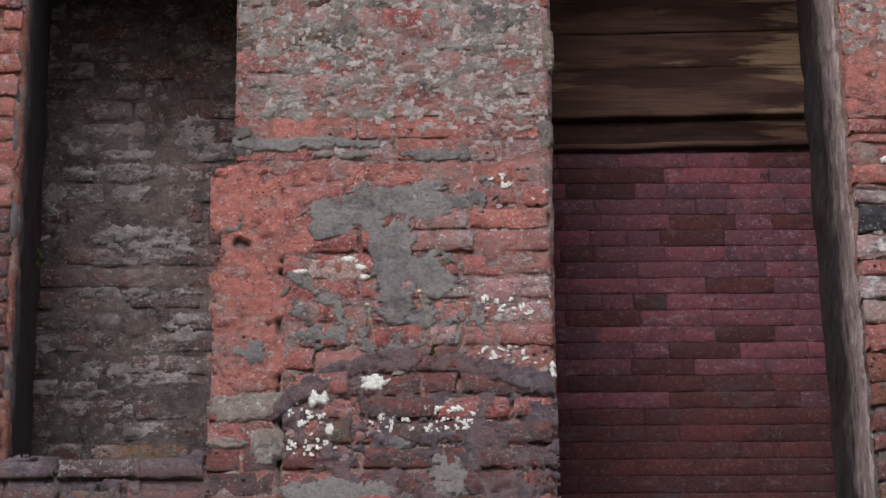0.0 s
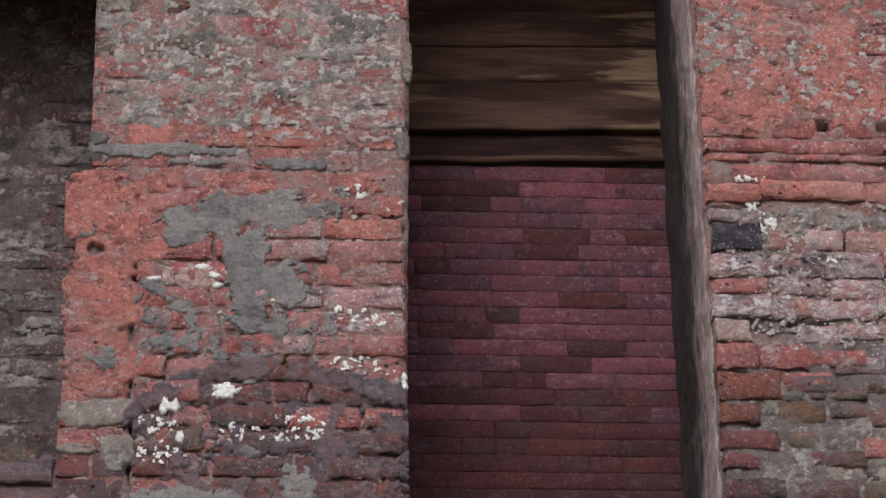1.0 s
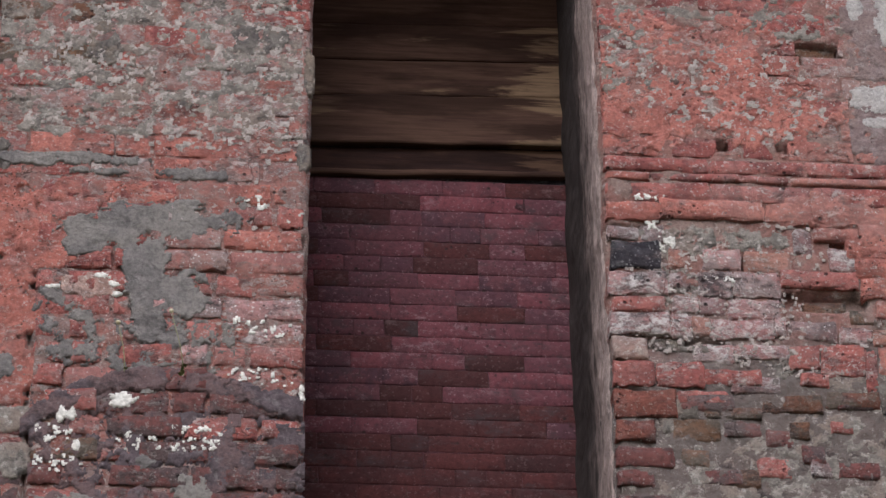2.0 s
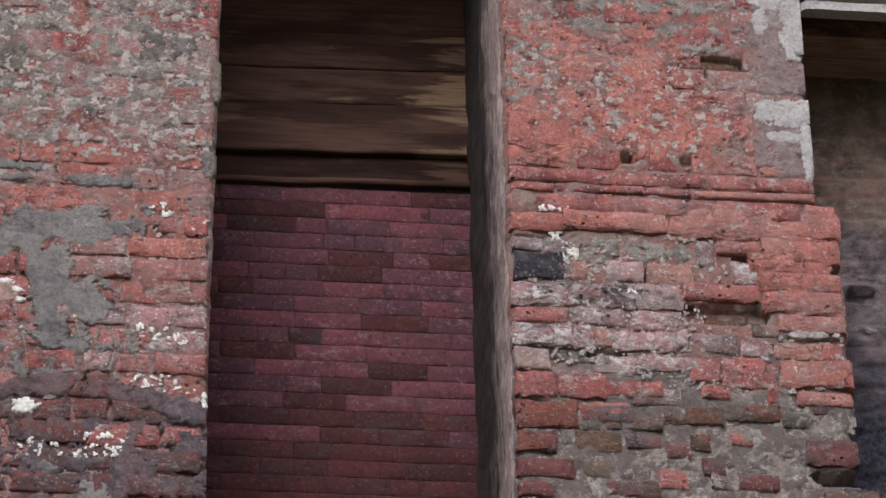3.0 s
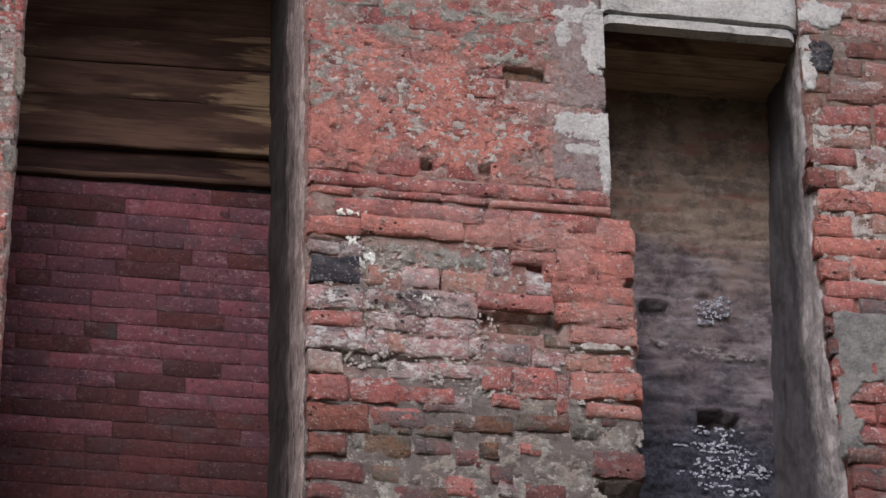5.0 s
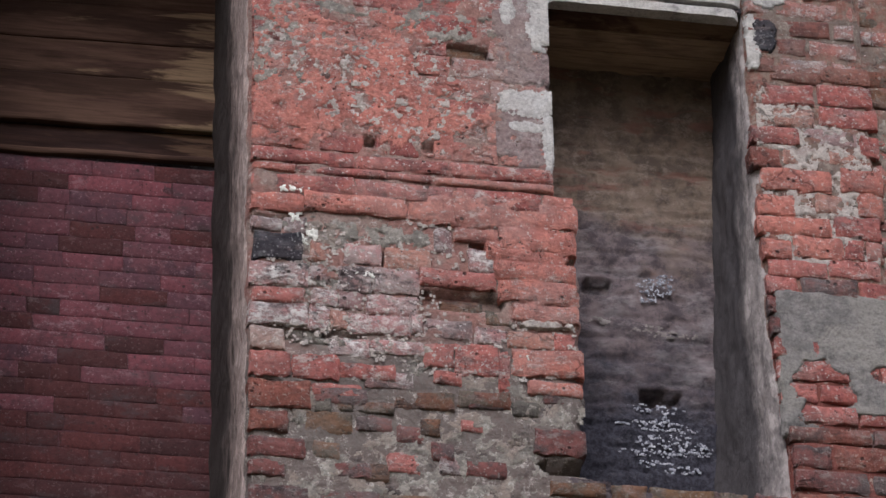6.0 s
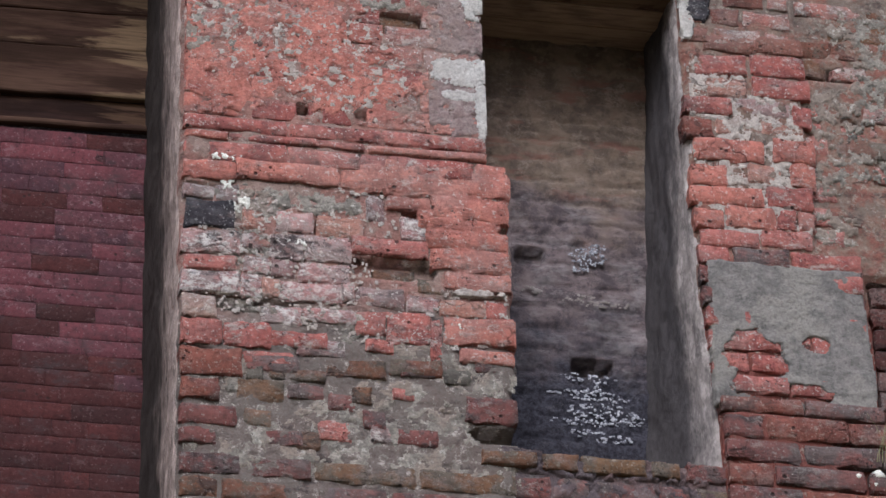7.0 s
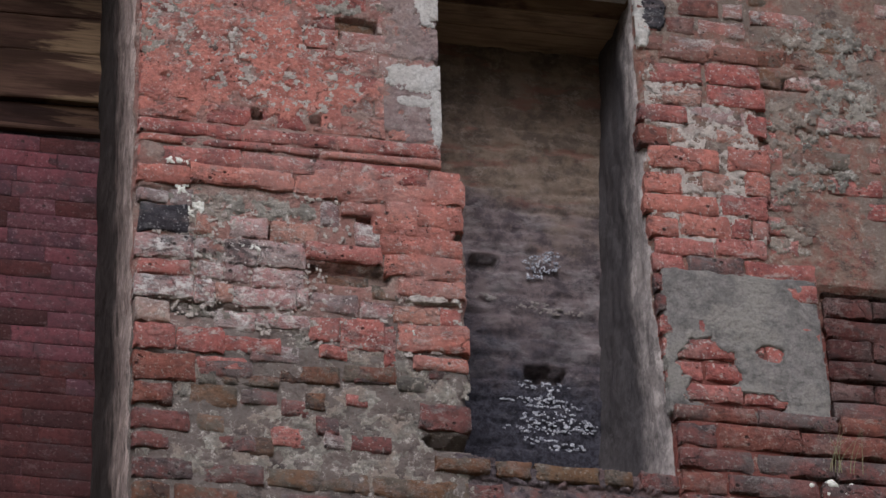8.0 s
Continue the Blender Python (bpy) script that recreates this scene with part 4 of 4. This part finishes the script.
on(pier_3, "tar_stain", [(3.655, 9.94, 0.045, 0.075)], (3.59, 3.74, 9.80, 10.05), 0.016, M_BLACK, "black tar stain", ragged=0.5, seed=8)

on(back_l, "lime_bloom", [(-0.40, 9.72, 0.06, 0.06), (-0.34, 9.64, 0.06, 0.03), (-0.80, 9.68, 0.05, 0.05), (-0.62, 9.56, 0.16, 0.025), (-0.62, 9.63, 0.10, 0.02), (-0.50, 9.25, 0.10, 0.06), (-0.64, 9.28, 0.07, 0.05), (-0.42, 8.90, 0.06, 0.05),
                         (-0.68, 8.74, 0.12, 0.03), (-0.52, 8.70, 0.10, 0.03), (-0.88, 9.45, 0.03, 0.06), (-0.6, 9.05, 0.2, 0.02)],
   (-0.93, -0.26, 8.62, 9.82), 0.003, M_BLOOM, "pale lime bloom on the brick", y=FACE + NICHE_L - 0.006, cell=0.005, ragged=1.3, scale=18, seed=51, soft=0.7, cap=0.1, rough=0.003, drop=0.004, flow=1.4)
SALT = FACE + NICHE_R - 0.012
on(back_r, "salt_bloom", [(3.31, 9.10, 0.05, 0.03), (3.35, 9.12, 0.03, 0.03), (3.28, 9.05, 0.03, 0.012)], (3.20, 3.42, 9.02, 9.18), 0.002, M_SALT, "white salt bloom",
   y=SALT, cell=0.003, ragged=1.1, scale=75, seed=5, soft=0.6, cap=-0.42, rough=0.001, drop=0.002, flow=1.3)
on(back_r, "salt_bloom", [(3.29, 8.605, 0.08, 0.012), (3.31, 8.57, 0.018, 0.035), (3.27, 8.545, 0.10, 0.010), (3.34, 8.525, 0.08, 0.008), (3.33, 8.475, 0.10, 0.022), (3.42, 8.455, 0.05, 0.02), (3.27, 8.43, 0.10, 0.012), (3.28, 8.385, 0.05, 0.012), (3.36, 8.37, 0.06, 0.014)],
   (3.14, 3.52, 8.33, 8.64), 0.002, M_SALT, "white salt bloom in streaks", y=SALT, cell=0.003, ragged=1.2, scale=55, seed=6, soft=0.6, cap=-0.45, rough=0.001, drop=0.002, flow=1.8)
on(back_r, "salt_bloom", [(3.25, 8.93, 0.06, 0.012), (3.36, 8.91, 0.08, 0.010), (3.12, 8.95, 0.05, 0.010)], (3.04, 3.46, 8.88, 8.98), 0.002, M_BLOOM, "faint pale bloom",
   y=SALT, cell=0.004, ragged=1.2, scale=30, seed=8, soft=0.6, cap=-0.2, rough=0.001, drop=0.002, flow=2.0)


# ---- weeds ----
def stem_mesh(points, r0, r1, mat, sides=6):
    verts, faces = [], []
    for k, p in enumerate(points):
        r = r0 + (r1 - r0) * k / (len(points) - 1)
        for s in range(sides):
            a = 2 * math.pi * s / sides
            verts.append((p[0] + r * math.cos(a), p[1] + r * math.sin(a), p[2]))
    for k in range(len(points) - 1):
        for s in range(sides):
            a, b = k * sides + s, k * sides + (s + 1) % sides
            faces.append((a, b, b + sides, a + sides))
    return mesh_of("stem", verts, faces, mat)


def leaf_mesh(length, width, bend, mat):
    verts, faces = [], []
    for k in range(6):
        u = k / 5
        w = width * math.sin(math.pi * (0.08 + 0.9 * u)) / 2
        z = length * (u * 0.7) - bend * u * u
        verts += [(-w, -length * u * 0.3, z), (0, -length * u * 0.3 + 0.002, z - 0.002), (w, -length * u * 0.3, z)]
    for k in range(5):
        for s in range(2):
            a = k * 3 + s
            faces.append((a, a + 1, a + 4, a + 3))
    return mesh_of("leaf", verts, faces, mat)


def wildflower(base, tip, leaves, seed, label):
    r = random.Random(seed)
    ob = tagged(new("wild_flower"), label, "weed", "weeds on the wall")
    ob.location = base
    d = Vector(tip) - Vector(base)
    pts = [(d.x * u + 0.004 * math.sin(5 * u), d.y * u - 0.02 * math.sin(3 * u), d.z * u) for u in (0, 0.2, 0.4, 0.6, 0.8, 1.0)]
    place("stem", stem_mesh(pts, 0.0019, 0.0011, M_STEM), ob)
    bm = bmesh.new()
    bmesh.ops.create_icosphere(bm, subdivisions=2, radius=0.008)
    for v in bm.verts:
        v.co *= 1 + 0.25 * noise.noise(v.co * 300)
        v.co += Vector(pts[-1])
    place("seed_head", from_bm("seed_head", bm, M_PETAL, True), ob, "pale yellow seed head")
    for _ in range(leaves):
        lf = place("leaf", leaf_mesh(r.uniform(0.03, 0.055), r.uniform(0.010, 0.016), 0.02, M_LEAF), ob)
        lf.matrix_basis = pose(r.uniform(-0.01, 0.01), -0.004, r.uniform(-0.005, 0.03), r.uniform(-10, 30), r.uniform(-70, 70), 0)
    return ob


wildflower((0.225, FACE - 0.03, 8.345), (0.205, FACE - 0.05, 8.515), 1, 1, "thin dry flower stalk growing from a mossy ledge")
wildflower((0.415, FACE - 0.03, 8.335), (0.375, FACE - 0.05, 8.565), 6, 2, "slender weed with a yellow seed head on a mossy ledge")


def grass(base, count, tall, seed, label, mat):
    r = random.Random(seed)
    ob = tagged(new("grass_tuft"), label, "weed", "weeds on the wall")
    ob.location = base
    for _ in range(count):
        a, b, h = r.uniform(-0.07, 0.07), r.uniform(-0.08, 0.08), tall * r.uniform(0.5, 1.0)
        pts = [(a + b * u * u, -0.02 * u - 0.02 * u * u, h * u) for u in (0, 0.25, 0.5, 0.75, 1.0)]
        place("blade", stem_mesh(pts, 0.0014, 0.0005, mat, 4), ob)
    return ob


grass((4.22, FACE - 0.03, 8.10), 9, 0.18, 3, "dry grass tuft on a ledge of broken brick", M_STEM)
fern = tagged(new("wall_fern"), "small green fern in a mortar joint", "weed", "weeds on the wall")
fern.location = (-0.90, FACE + 0.45, 9.02)
rf = random.Random(8)
for _ in range(12):
    lf = place("leaf", leaf_mesh(rf.uniform(0.03, 0.06), rf.uniform(0.012, 0.02), 0.02, M_LEAF), fern)
    lf.matrix_basis = pose(0, 0, rf.uniform(-0.03, 0.04), rf.uniform(-20, 40), rf.uniform(-80, 80), rf.uniform(-30, 60))


# ---- bricks of the sills and ledges ----
rs = random.Random(77)


def ledge(parent, x0, x1, z0, z1, y, mats, seed, long=0.24, proud=0.01):
    lay(parent, const(x0), const(x1), [z0, z1], y, lambda x, z, r: r.choice(mats), seed, 0.018, 1, proud, None, long)


sill_l = tagged(place("sill_first_bay", from_bm("sill", slab(-0.94, -0.28, FACE + 0.012, FACE + NICHE_L + 0.02, Z0, 7.975, 0.01), M_MOSS)), "mossy brick sill of the first bay", "sill", kind="structure")
ledge(sill_l, -1.02, -0.30, 7.90, 7.985, FACE - 0.005, (M_DARK, M_MOSS, M_SOOTY), 61)
brick(sill_l, -0.66, -0.37, 7.965, 8.035, FACE + 0.002, M_BROWN, rs)
sill_r = tagged(place("sill_third_bay", from_bm("sill", slab(2.90, 3.66, FACE + 0.012, FACE + NICHE_R + 0.02, Z0, 8.05, 0.01), M_MOSS)), "mossy brick sill of the narrow bay", "sill", kind="structure")
ledge(sill_r, 2.80, 3.66, 7.985, 8.06, FACE - 0.004, (M_DARK, M_BROWN, M_MOSS), 62)
ledge(sill_r, 2.80, 3.66, 7.88, 7.975, FACE + 0.002, (M_DARK, M_BROWN, M_DARK), 63)

for k, z in enumerate((7.69, 7.785)):
    ledge(sill_l, -1.02, -0.30, z, z + 0.09, FACE + 0.002, (M_DARK, M_DARK, M_BROWN), 64 + k)
    ledge(sill_r, 2.92, 3.66, z, z + 0.09, FACE + 0.002, (M_DARK, M_BROWN, M_DARK), 66 + k)

on(sill_l, "mortar_smear", [(-0.85, 7.96, 0.15, 0.03), (-0.5, 7.95, 0.16, 0.03), (-0.33, 7.99, 0.07, 0.03), (-0.7, 7.86, 0.2, 0.04)], (-1.0, -0.26, 7.80, 8.02), 0.008, M_MOSS, "dark mossy mortar", ragged=1.3, scale=16, soft=0.5, rough=0.003, drop=0.006, cap=0.2, seed=41)
on(sill_r, "mortar_smear", [(2.95, 8.03, 0.10, 0.04), (3.15, 8.0, 0.2, 0.03), (3.45, 8.02, 0.16, 0.035), (3.3, 7.92, 0.3, 0.04)], (2.84, 3.64, 7.84, 8.07), 0.008, M_MOSS, "dark mossy mortar", ragged=1.3, scale=16, soft=0.5, rough=0.003, drop=0.006, cap=0.2, seed=43)

# ---- bricks of the piers ----
P1 = rows(Z0, 9.11, 0.090)
P1_TOP = rows(9.115, 10.2, 0.0885)


def pick1(x, z, r):
    if z < arch_z(x) + 0.02 and x > -0.07:
        return r.choice((M_DARK, M_DARK, M_RED, M_DARK, M_BROWN))
    if x < -0.07:
        return M_ORANGE if z > 8.2 else r.choice((M_DARK, M_RED))
    if z > 8.8 and x > 0.5:
        return r.choice((M_ORANGE, M_RED, M_COAT))
    return r.choice((M_RED, M_COAT, M_RED, M_UPPER, M_PALE)) if x > 0.4 else r.choice((M_RED, M_RED, M_COAT))


def pick1_top(x, z, r):
    if z > 9.55 and x < 0.1:
        return r.choice((M_DARK, M_UPPER, M_BROWN))
    return r.choice((M_UPPER, M_UPPER, M_RED, M_UPPER)) if z > 9.32 else r.choice((M_RED, M_UPPER, M_ORANGE))


lay(pier_1, pier1_left, const(-0.082), P1, FACE + 0.004, pick1, 11, 0.010, 0, 0.003, None, 0.24, [(-0.205, 8.79, 0.028)])
lay(pier_1, const(-0.072), pier1_right, P1, FACE - 0.003, pick1, 12, 0.013, 1, 0.006)
lay(pier_1, pier1_left, pier1_right, P1_TOP, FACE + 0.004, pick1_top, 13, 0.012, 0, 0.003)

P2_STRING = [9.093, 9.175, 9.212, 9.275]
P2_TOP = rows(9.28, 10.17, 0.089)


KINDS = {"r": M_RED, "o": M_ORANGE, "p": M_PALE, "k": M_BLACK, "b": M_BROWN, "d": M_DARK, "q": M_ROSE, "s": M_SALMON, "t": M_TAN, "n": M_RUST, "m": M_COAT, "g": M_STONE}
r2 = random.Random(27)


def piece(kind, x0, x1, z0, z1, out, wall=pier_2):
    """One brick of the crumbling piers, standing out by so many millimetres."""
    brick(wall, x0 - 0.002, x1 + 0.002, z0 - 0.002, z1 + 0.002, FACE - out / 1500, KINDS[kind], r2)


piece("o", 1.812, 1.995, 9.016, 9.085, 14)
piece("o", 1.997, 2.345, 9.03, 9.11, 14)
piece("o", 2.35, 2.505, 9.02, 9.13, 13)
piece("o", 2.511, 2.777, 9.028, 9.157, 14)
piece("o", 2.778, 2.936, 9.036, 9.131, 14)
piece("o", 2.508, 2.662, 8.957, 9.009, 8)
piece("o", 2.665, 2.929, 8.933, 9.024, 14)
piece("o", 2.617, 2.774, 8.89, 8.962, 11)
piece("o", 2.642, 2.922, 8.816, 8.891, 12)
piece("o", 2.656, 2.922, 8.734, 8.815, 12)
piece("p", 2.555, 2.649, 8.834, 8.929, 9)
piece("q", 2.439, 2.501, 8.896, 8.999, 4)
piece("o", 2.702, 2.926, 8.66, 8.727, 12)
piece("s", 2.681, 2.836, 8.553, 8.615, 7)
piece("r", 2.841, 2.913, 8.548, 8.619, 5)
piece("o", 2.695, 2.934, 8.444, 8.55, 14)
piece("o", 2.748, 2.926, 8.376, 8.426, 8)
piece("m", 2.388, 2.645, 8.768, 8.835, 14)
piece("b", 2.455, 2.602, 8.657, 8.718, -12)
piece("b", 2.608, 2.694, 8.635, 8.693, -8)
piece("q", 2.395, 2.559, 8.562, 8.64, 3)
piece("p", 2.571, 2.679, 8.555, 8.619, 4)
piece("m", 2.393, 2.496, 8.45, 8.544, 4)
piece("r", 2.499, 2.649, 8.43, 8.547, 6)
piece("r", 2.647, 2.686, 8.373, 8.53, 5)
piece("r", 2.428, 2.524, 8.388, 8.438, 3)
piece("q", 1.817, 1.919, 8.938, 8.99, 4)
piece("q", 1.927, 1.998, 8.929, 8.999, 3)
piece("k", 1.821, 1.986, 8.82, 8.935, 9)
piece("s", 2.016, 2.113, 8.828, 8.909, 4)
piece("p", 2.128, 2.255, 8.826, 8.912, 4)
piece("s", 2.27, 2.421, 8.822, 8.903, 5)
piece("p", 1.812, 2.004, 8.72, 8.812, 12)
piece("q", 2.012, 2.1, 8.749, 8.809, 2)
piece("p", 2.107, 2.222, 8.714, 8.822, 6)
piece("p", 2.228, 2.38, 8.724, 8.821, 7)
piece("m", 1.819, 1.994, 8.656, 8.711, 9)
piece("p", 2.02, 2.106, 8.659, 8.721, 5)
piece("q", 2.112, 2.196, 8.649, 8.718, 5)
piece("p", 2.202, 2.378, 8.639, 8.714, 6)
piece("p", 1.811, 2.003, 8.566, 8.652, 13)
piece("p", 2.01, 2.079, 8.558, 8.651, 7)
piece("s", 2.082, 2.14, 8.568, 8.645, 6)
piece("p", 2.143, 2.349, 8.56, 8.635, 7)
piece("p", 2.353, 2.392, 8.575, 8.651, 9)
piece("t", 1.811, 1.926, 8.467, 8.554, 15)
piece("g", 1.934, 2.051, 8.503, 8.558, -12)
piece("p", 2.074, 2.212, 8.468, 8.536, 2)
piece("p", 2.218, 2.393, 8.491, 8.541, 3)
piece("m", 1.811, 1.948, 8.37, 8.461, 10)
piece("r", 1.952, 2.107, 8.372, 8.461, 10)
piece("r", 2.11, 2.296, 8.384, 8.441, 8)
piece("n", 1.811, 2.011, 8.253, 8.353, 9)
piece("m", 2.017, 2.181, 8.313, 8.358, 0)
piece("g", 2.026, 2.082, 8.249, 8.303, -2)
piece("b", 2.101, 2.289, 8.255, 8.297, 2)
piece("b", 2.294, 2.491, 8.286, 8.353, 2)
piece("b", 2.508, 2.682, 8.309, 8.371, 3)
piece("n", 1.811, 1.936, 8.162, 8.239, 9)
piece("b", 1.997, 2.153, 8.168, 8.247, 3)
piece("d", 2.166, 2.288, 8.187, 8.244, 2)
piece("b", 2.378, 2.442, 8.186, 8.251, 2)
piece("d", 1.811, 1.991, 8.066, 8.135, 7)
piece("d", 2.414, 2.489, 8.096, 8.166, 3)
piece("m", 2.515, 2.59, 8.213, 8.26, 0)
piece("d", 2.759, 2.935, 8.149, 8.243, 13)
piece("d", 1.811, 1.931, 7.994, 8.051, 5)
piece("d", 2.079, 2.21, 8.011, 8.062, 2)
piece("d", 2.528, 2.661, 8.046, 8.106, 3)
piece("m", 2.266, 2.379, 8.038, 8.112, 1)
for kind, x0, x1, z0, out in (("d", 2.02, 2.20, 8.285, 1), ("q", 2.20, 2.36, 8.355, 2), ("b", 2.02, 2.11, 8.075, 2), ("d", 2.30, 2.41, 8.155, 1), ("q", 2.44, 2.52, 8.045, 2), ("d", 2.54, 2.66, 8.305, 1), ("g", 2.69, 2.78, 8.285, 2), ("d", 2.80, 2.91, 8.345, 0), ("b", 2.13, 2.27, 8.005, 1)):
    piece(kind, x0, x1, z0, z0 + 0.062, out)
for foot, ends in ((7.70, (1.812, 2.05, 2.30, 2.62, 2.935)), (7.79, (1.812, 1.95, 2.22, 2.50, 2.935)), (7.88, (1.812, 2.02, 2.25, 2.60, 2.935))):
    for x0, x1 in zip(ends, ends[1:]):
        brick(pier_2, x0, x1 - 0.012, foot + 0.006, foot + 0.082, FACE, r2.choice((M_DARK, M_BROWN, M_DARK)), r2)
lay(pier_2, const(1.812), pier2_right, P2_STRING, FACE - 0.007, lambda x, z, r: r.choice((M_RED, M_ORANGE, M_RED)), 28, 0.006, 1, 0.004, None, 0.34)
lay(pier_2, const(1.812), pier2_right, P2_TOP, FACE + 0.002, lambda x, z, r: r.choice((M_ORANGE, M_UPPER, M_ORANGE, M_RED)) if z < 9.75 else r.choice((M_UPPER, M_RED)), 29, 0.010, 0, 0.003, lambda x, z: p2_dents(x, z) > 0.03, 0.24, [(2.222, 9.335, 0.022), (2.43, 9.33, 0.018), (2.545, 9.735, 0.105)])

brick(pier_2, 2.50, 2.64, 9.705, 9.775, FACE + 0.028, M_BROWN, r2)

P3 = rows(7.70, 7.98, 0.09) + [8.07, 8.16, 8.255, 8.33]
P3_MID = rows(8.34, 8.93, 0.088)
P3_TOP = [8.90, 8.965, 9.05, 9.15, 9.245, 9.345, 9.44, 9.505] + rows(9.59, 10.2, 0.088)
lay(pier_3, pier3_left, const(4.52), P3, FACE - 0.026, lambda x, z, r: r.choice((M_RUST, M_DARK, M_DARK)), 31, 0.012, 1, 0.006, None, 0.3)
lay(pier_3, pier3_left, const(4.19), P3_MID, FACE - 0.005, lambda x, z, r: r.choice((M_RED, M_RED, M_DARK)), 32, 0.012, 1, 0.004)
lay(pier_3, const(4.21), const(4.80), P3_MID, FACE + 0.05, lambda x, z, r: r.choice((M_DEEP, M_DEEP, M_DARK)), 33, 0.006, 1, 0.008, None, 0.34)
piece("n", 3.666, 3.844, 9.75, 9.814, 4, pier_3)
piece("n", 3.856, 4.029, 9.758, 9.828, 4, pier_3)
piece("r", 3.63, 3.817, 9.648, 9.732, 4, pier_3)
piece("r", 3.838, 4.033, 9.659, 9.748, 5, pier_3)
piece("s", 3.669, 3.815, 9.554, 9.632, 4, pier_3)
piece("r", 3.835, 4.045, 9.568, 9.651, 8, pier_3)
piece("r", 3.578, 3.756, 9.473, 9.541, 10, pier_3)
piece("r", 3.977, 4.044, 9.451, 9.539, 7, pier_3)
piece("q", 3.768, 3.964, 9.487, 9.555, 1, pier_3)
piece("n", 3.573, 3.68, 9.368, 9.454, 9, pier_3)
piece("s", 3.692, 3.771, 9.39, 9.452, 3, pier_3)
piece("s", 3.857, 3.965, 9.406, 9.459, 2, pier_3)
piece("o", 3.608, 3.855, 9.279, 9.372, 11, pier_3)
piece("o", 3.892, 4.043, 9.291, 9.394, 11, pier_3)
piece("o", 3.586, 3.717, 9.173, 9.256, 9, pier_3)
piece("s", 3.795, 3.918, 9.196, 9.277, 5, pier_3)
piece("o", 3.95, 4.041, 9.189, 9.291, 10, pier_3)
piece("o", 3.581, 3.838, 9.094, 9.169, 10, pier_3)
piece("r", 3.853, 4.022, 9.103, 9.19, 9, pier_3)
piece("o", 3.591, 3.693, 8.991, 9.073, 10, pier_3)
piece("o", 3.705, 3.877, 9.005, 9.094, 7, pier_3)
piece("r", 3.884, 3.952, 9.008, 9.097, 7, pier_3)
piece("o", 3.965, 4.021, 9.014, 9.093, 7, pier_3)
piece("m", 3.607, 3.814, 8.925, 8.99, 7, pier_3)
piece("m", 3.821, 4.001, 8.938, 9.008, 7, pier_3)
lay(pier_3, pier3_left, const(4.012), rows(9.77, 10.2, 0.088), FACE, lambda x, z, r: r.choice((M_UPPER, M_RUST, M_UPPER)), 34, 0.014, 1, 0.004, None, 0.22)
lay(pier_3, const(4.02), const(4.80), P3_TOP, FACE + 0.026, lambda x, z, r: r.choice((M_UPPER, M_UPPER, M_RED, M_BROWN, None)) if z > 9.1 else r.choice((M_DARK, M_BROWN, M_RED)), 35, 0.018, 1, 0.008, lambda x, z: p3_dents(x, z) > 0.03)
lay(pier_0, const(-1.25), const(-0.942), rows(Z0, 10.2, 0.09), FACE + 0.002, lambda x, z, r: r.choice((M_RED, M_ORANGE)) if z > 8.9 else M_DARK, 36, 0.014, 1, 0.005)

# ---- bricks at the back of the bays ----
# Plum bricks, darker than the purple, take over towards the bottom.
lay(back_m, const(0.782), const(1.828), rows(8.0, 9.735, 0.0655), FACE + NICHE_M + 0.006, lambda x, z, r: r.choice((M_PURPLE, M_PURPLE, M_PURPLE, M_PLUM)) if z > 8.85 else r.choice((M_PURPLE, M_PLUM)) if z > 8.64 else M_PLUM, 41, 0.0015, 0, 0.0010, None, 0.24)
lay(back_l, const(-0.98), const(-0.21), rows(Z0, 10.3, 0.088), FACE + NICHE_L + 0.006, lambda x, z, r: M_SOOTY, 42, 0.010, 1, 0.003, None, 0.25)

# ---- loose white stones on the ledge ----
for k in range(9):
    bm = bmesh.new()
    bmesh.ops.create_icosphere(bm, subdivisions=2, radius=rs.uniform(0.010, 0.022))
    for v in bm.verts:
        v.co *= 1 + 0.5 * noise.noise(v.co * 60 + Vector((k, 0, 0)))
    st = tagged(place("stone", from_bm("stone", bm, M_LICHEN, True)), "small white stone chip on the brick ledge", "stone", "white stone chips")
    st.location = (4.06 + 0.035 * k + rs.uniform(-0.01, 0.01), FACE - 0.012, 8.055 + rs.uniform(-0.035, 0.012))
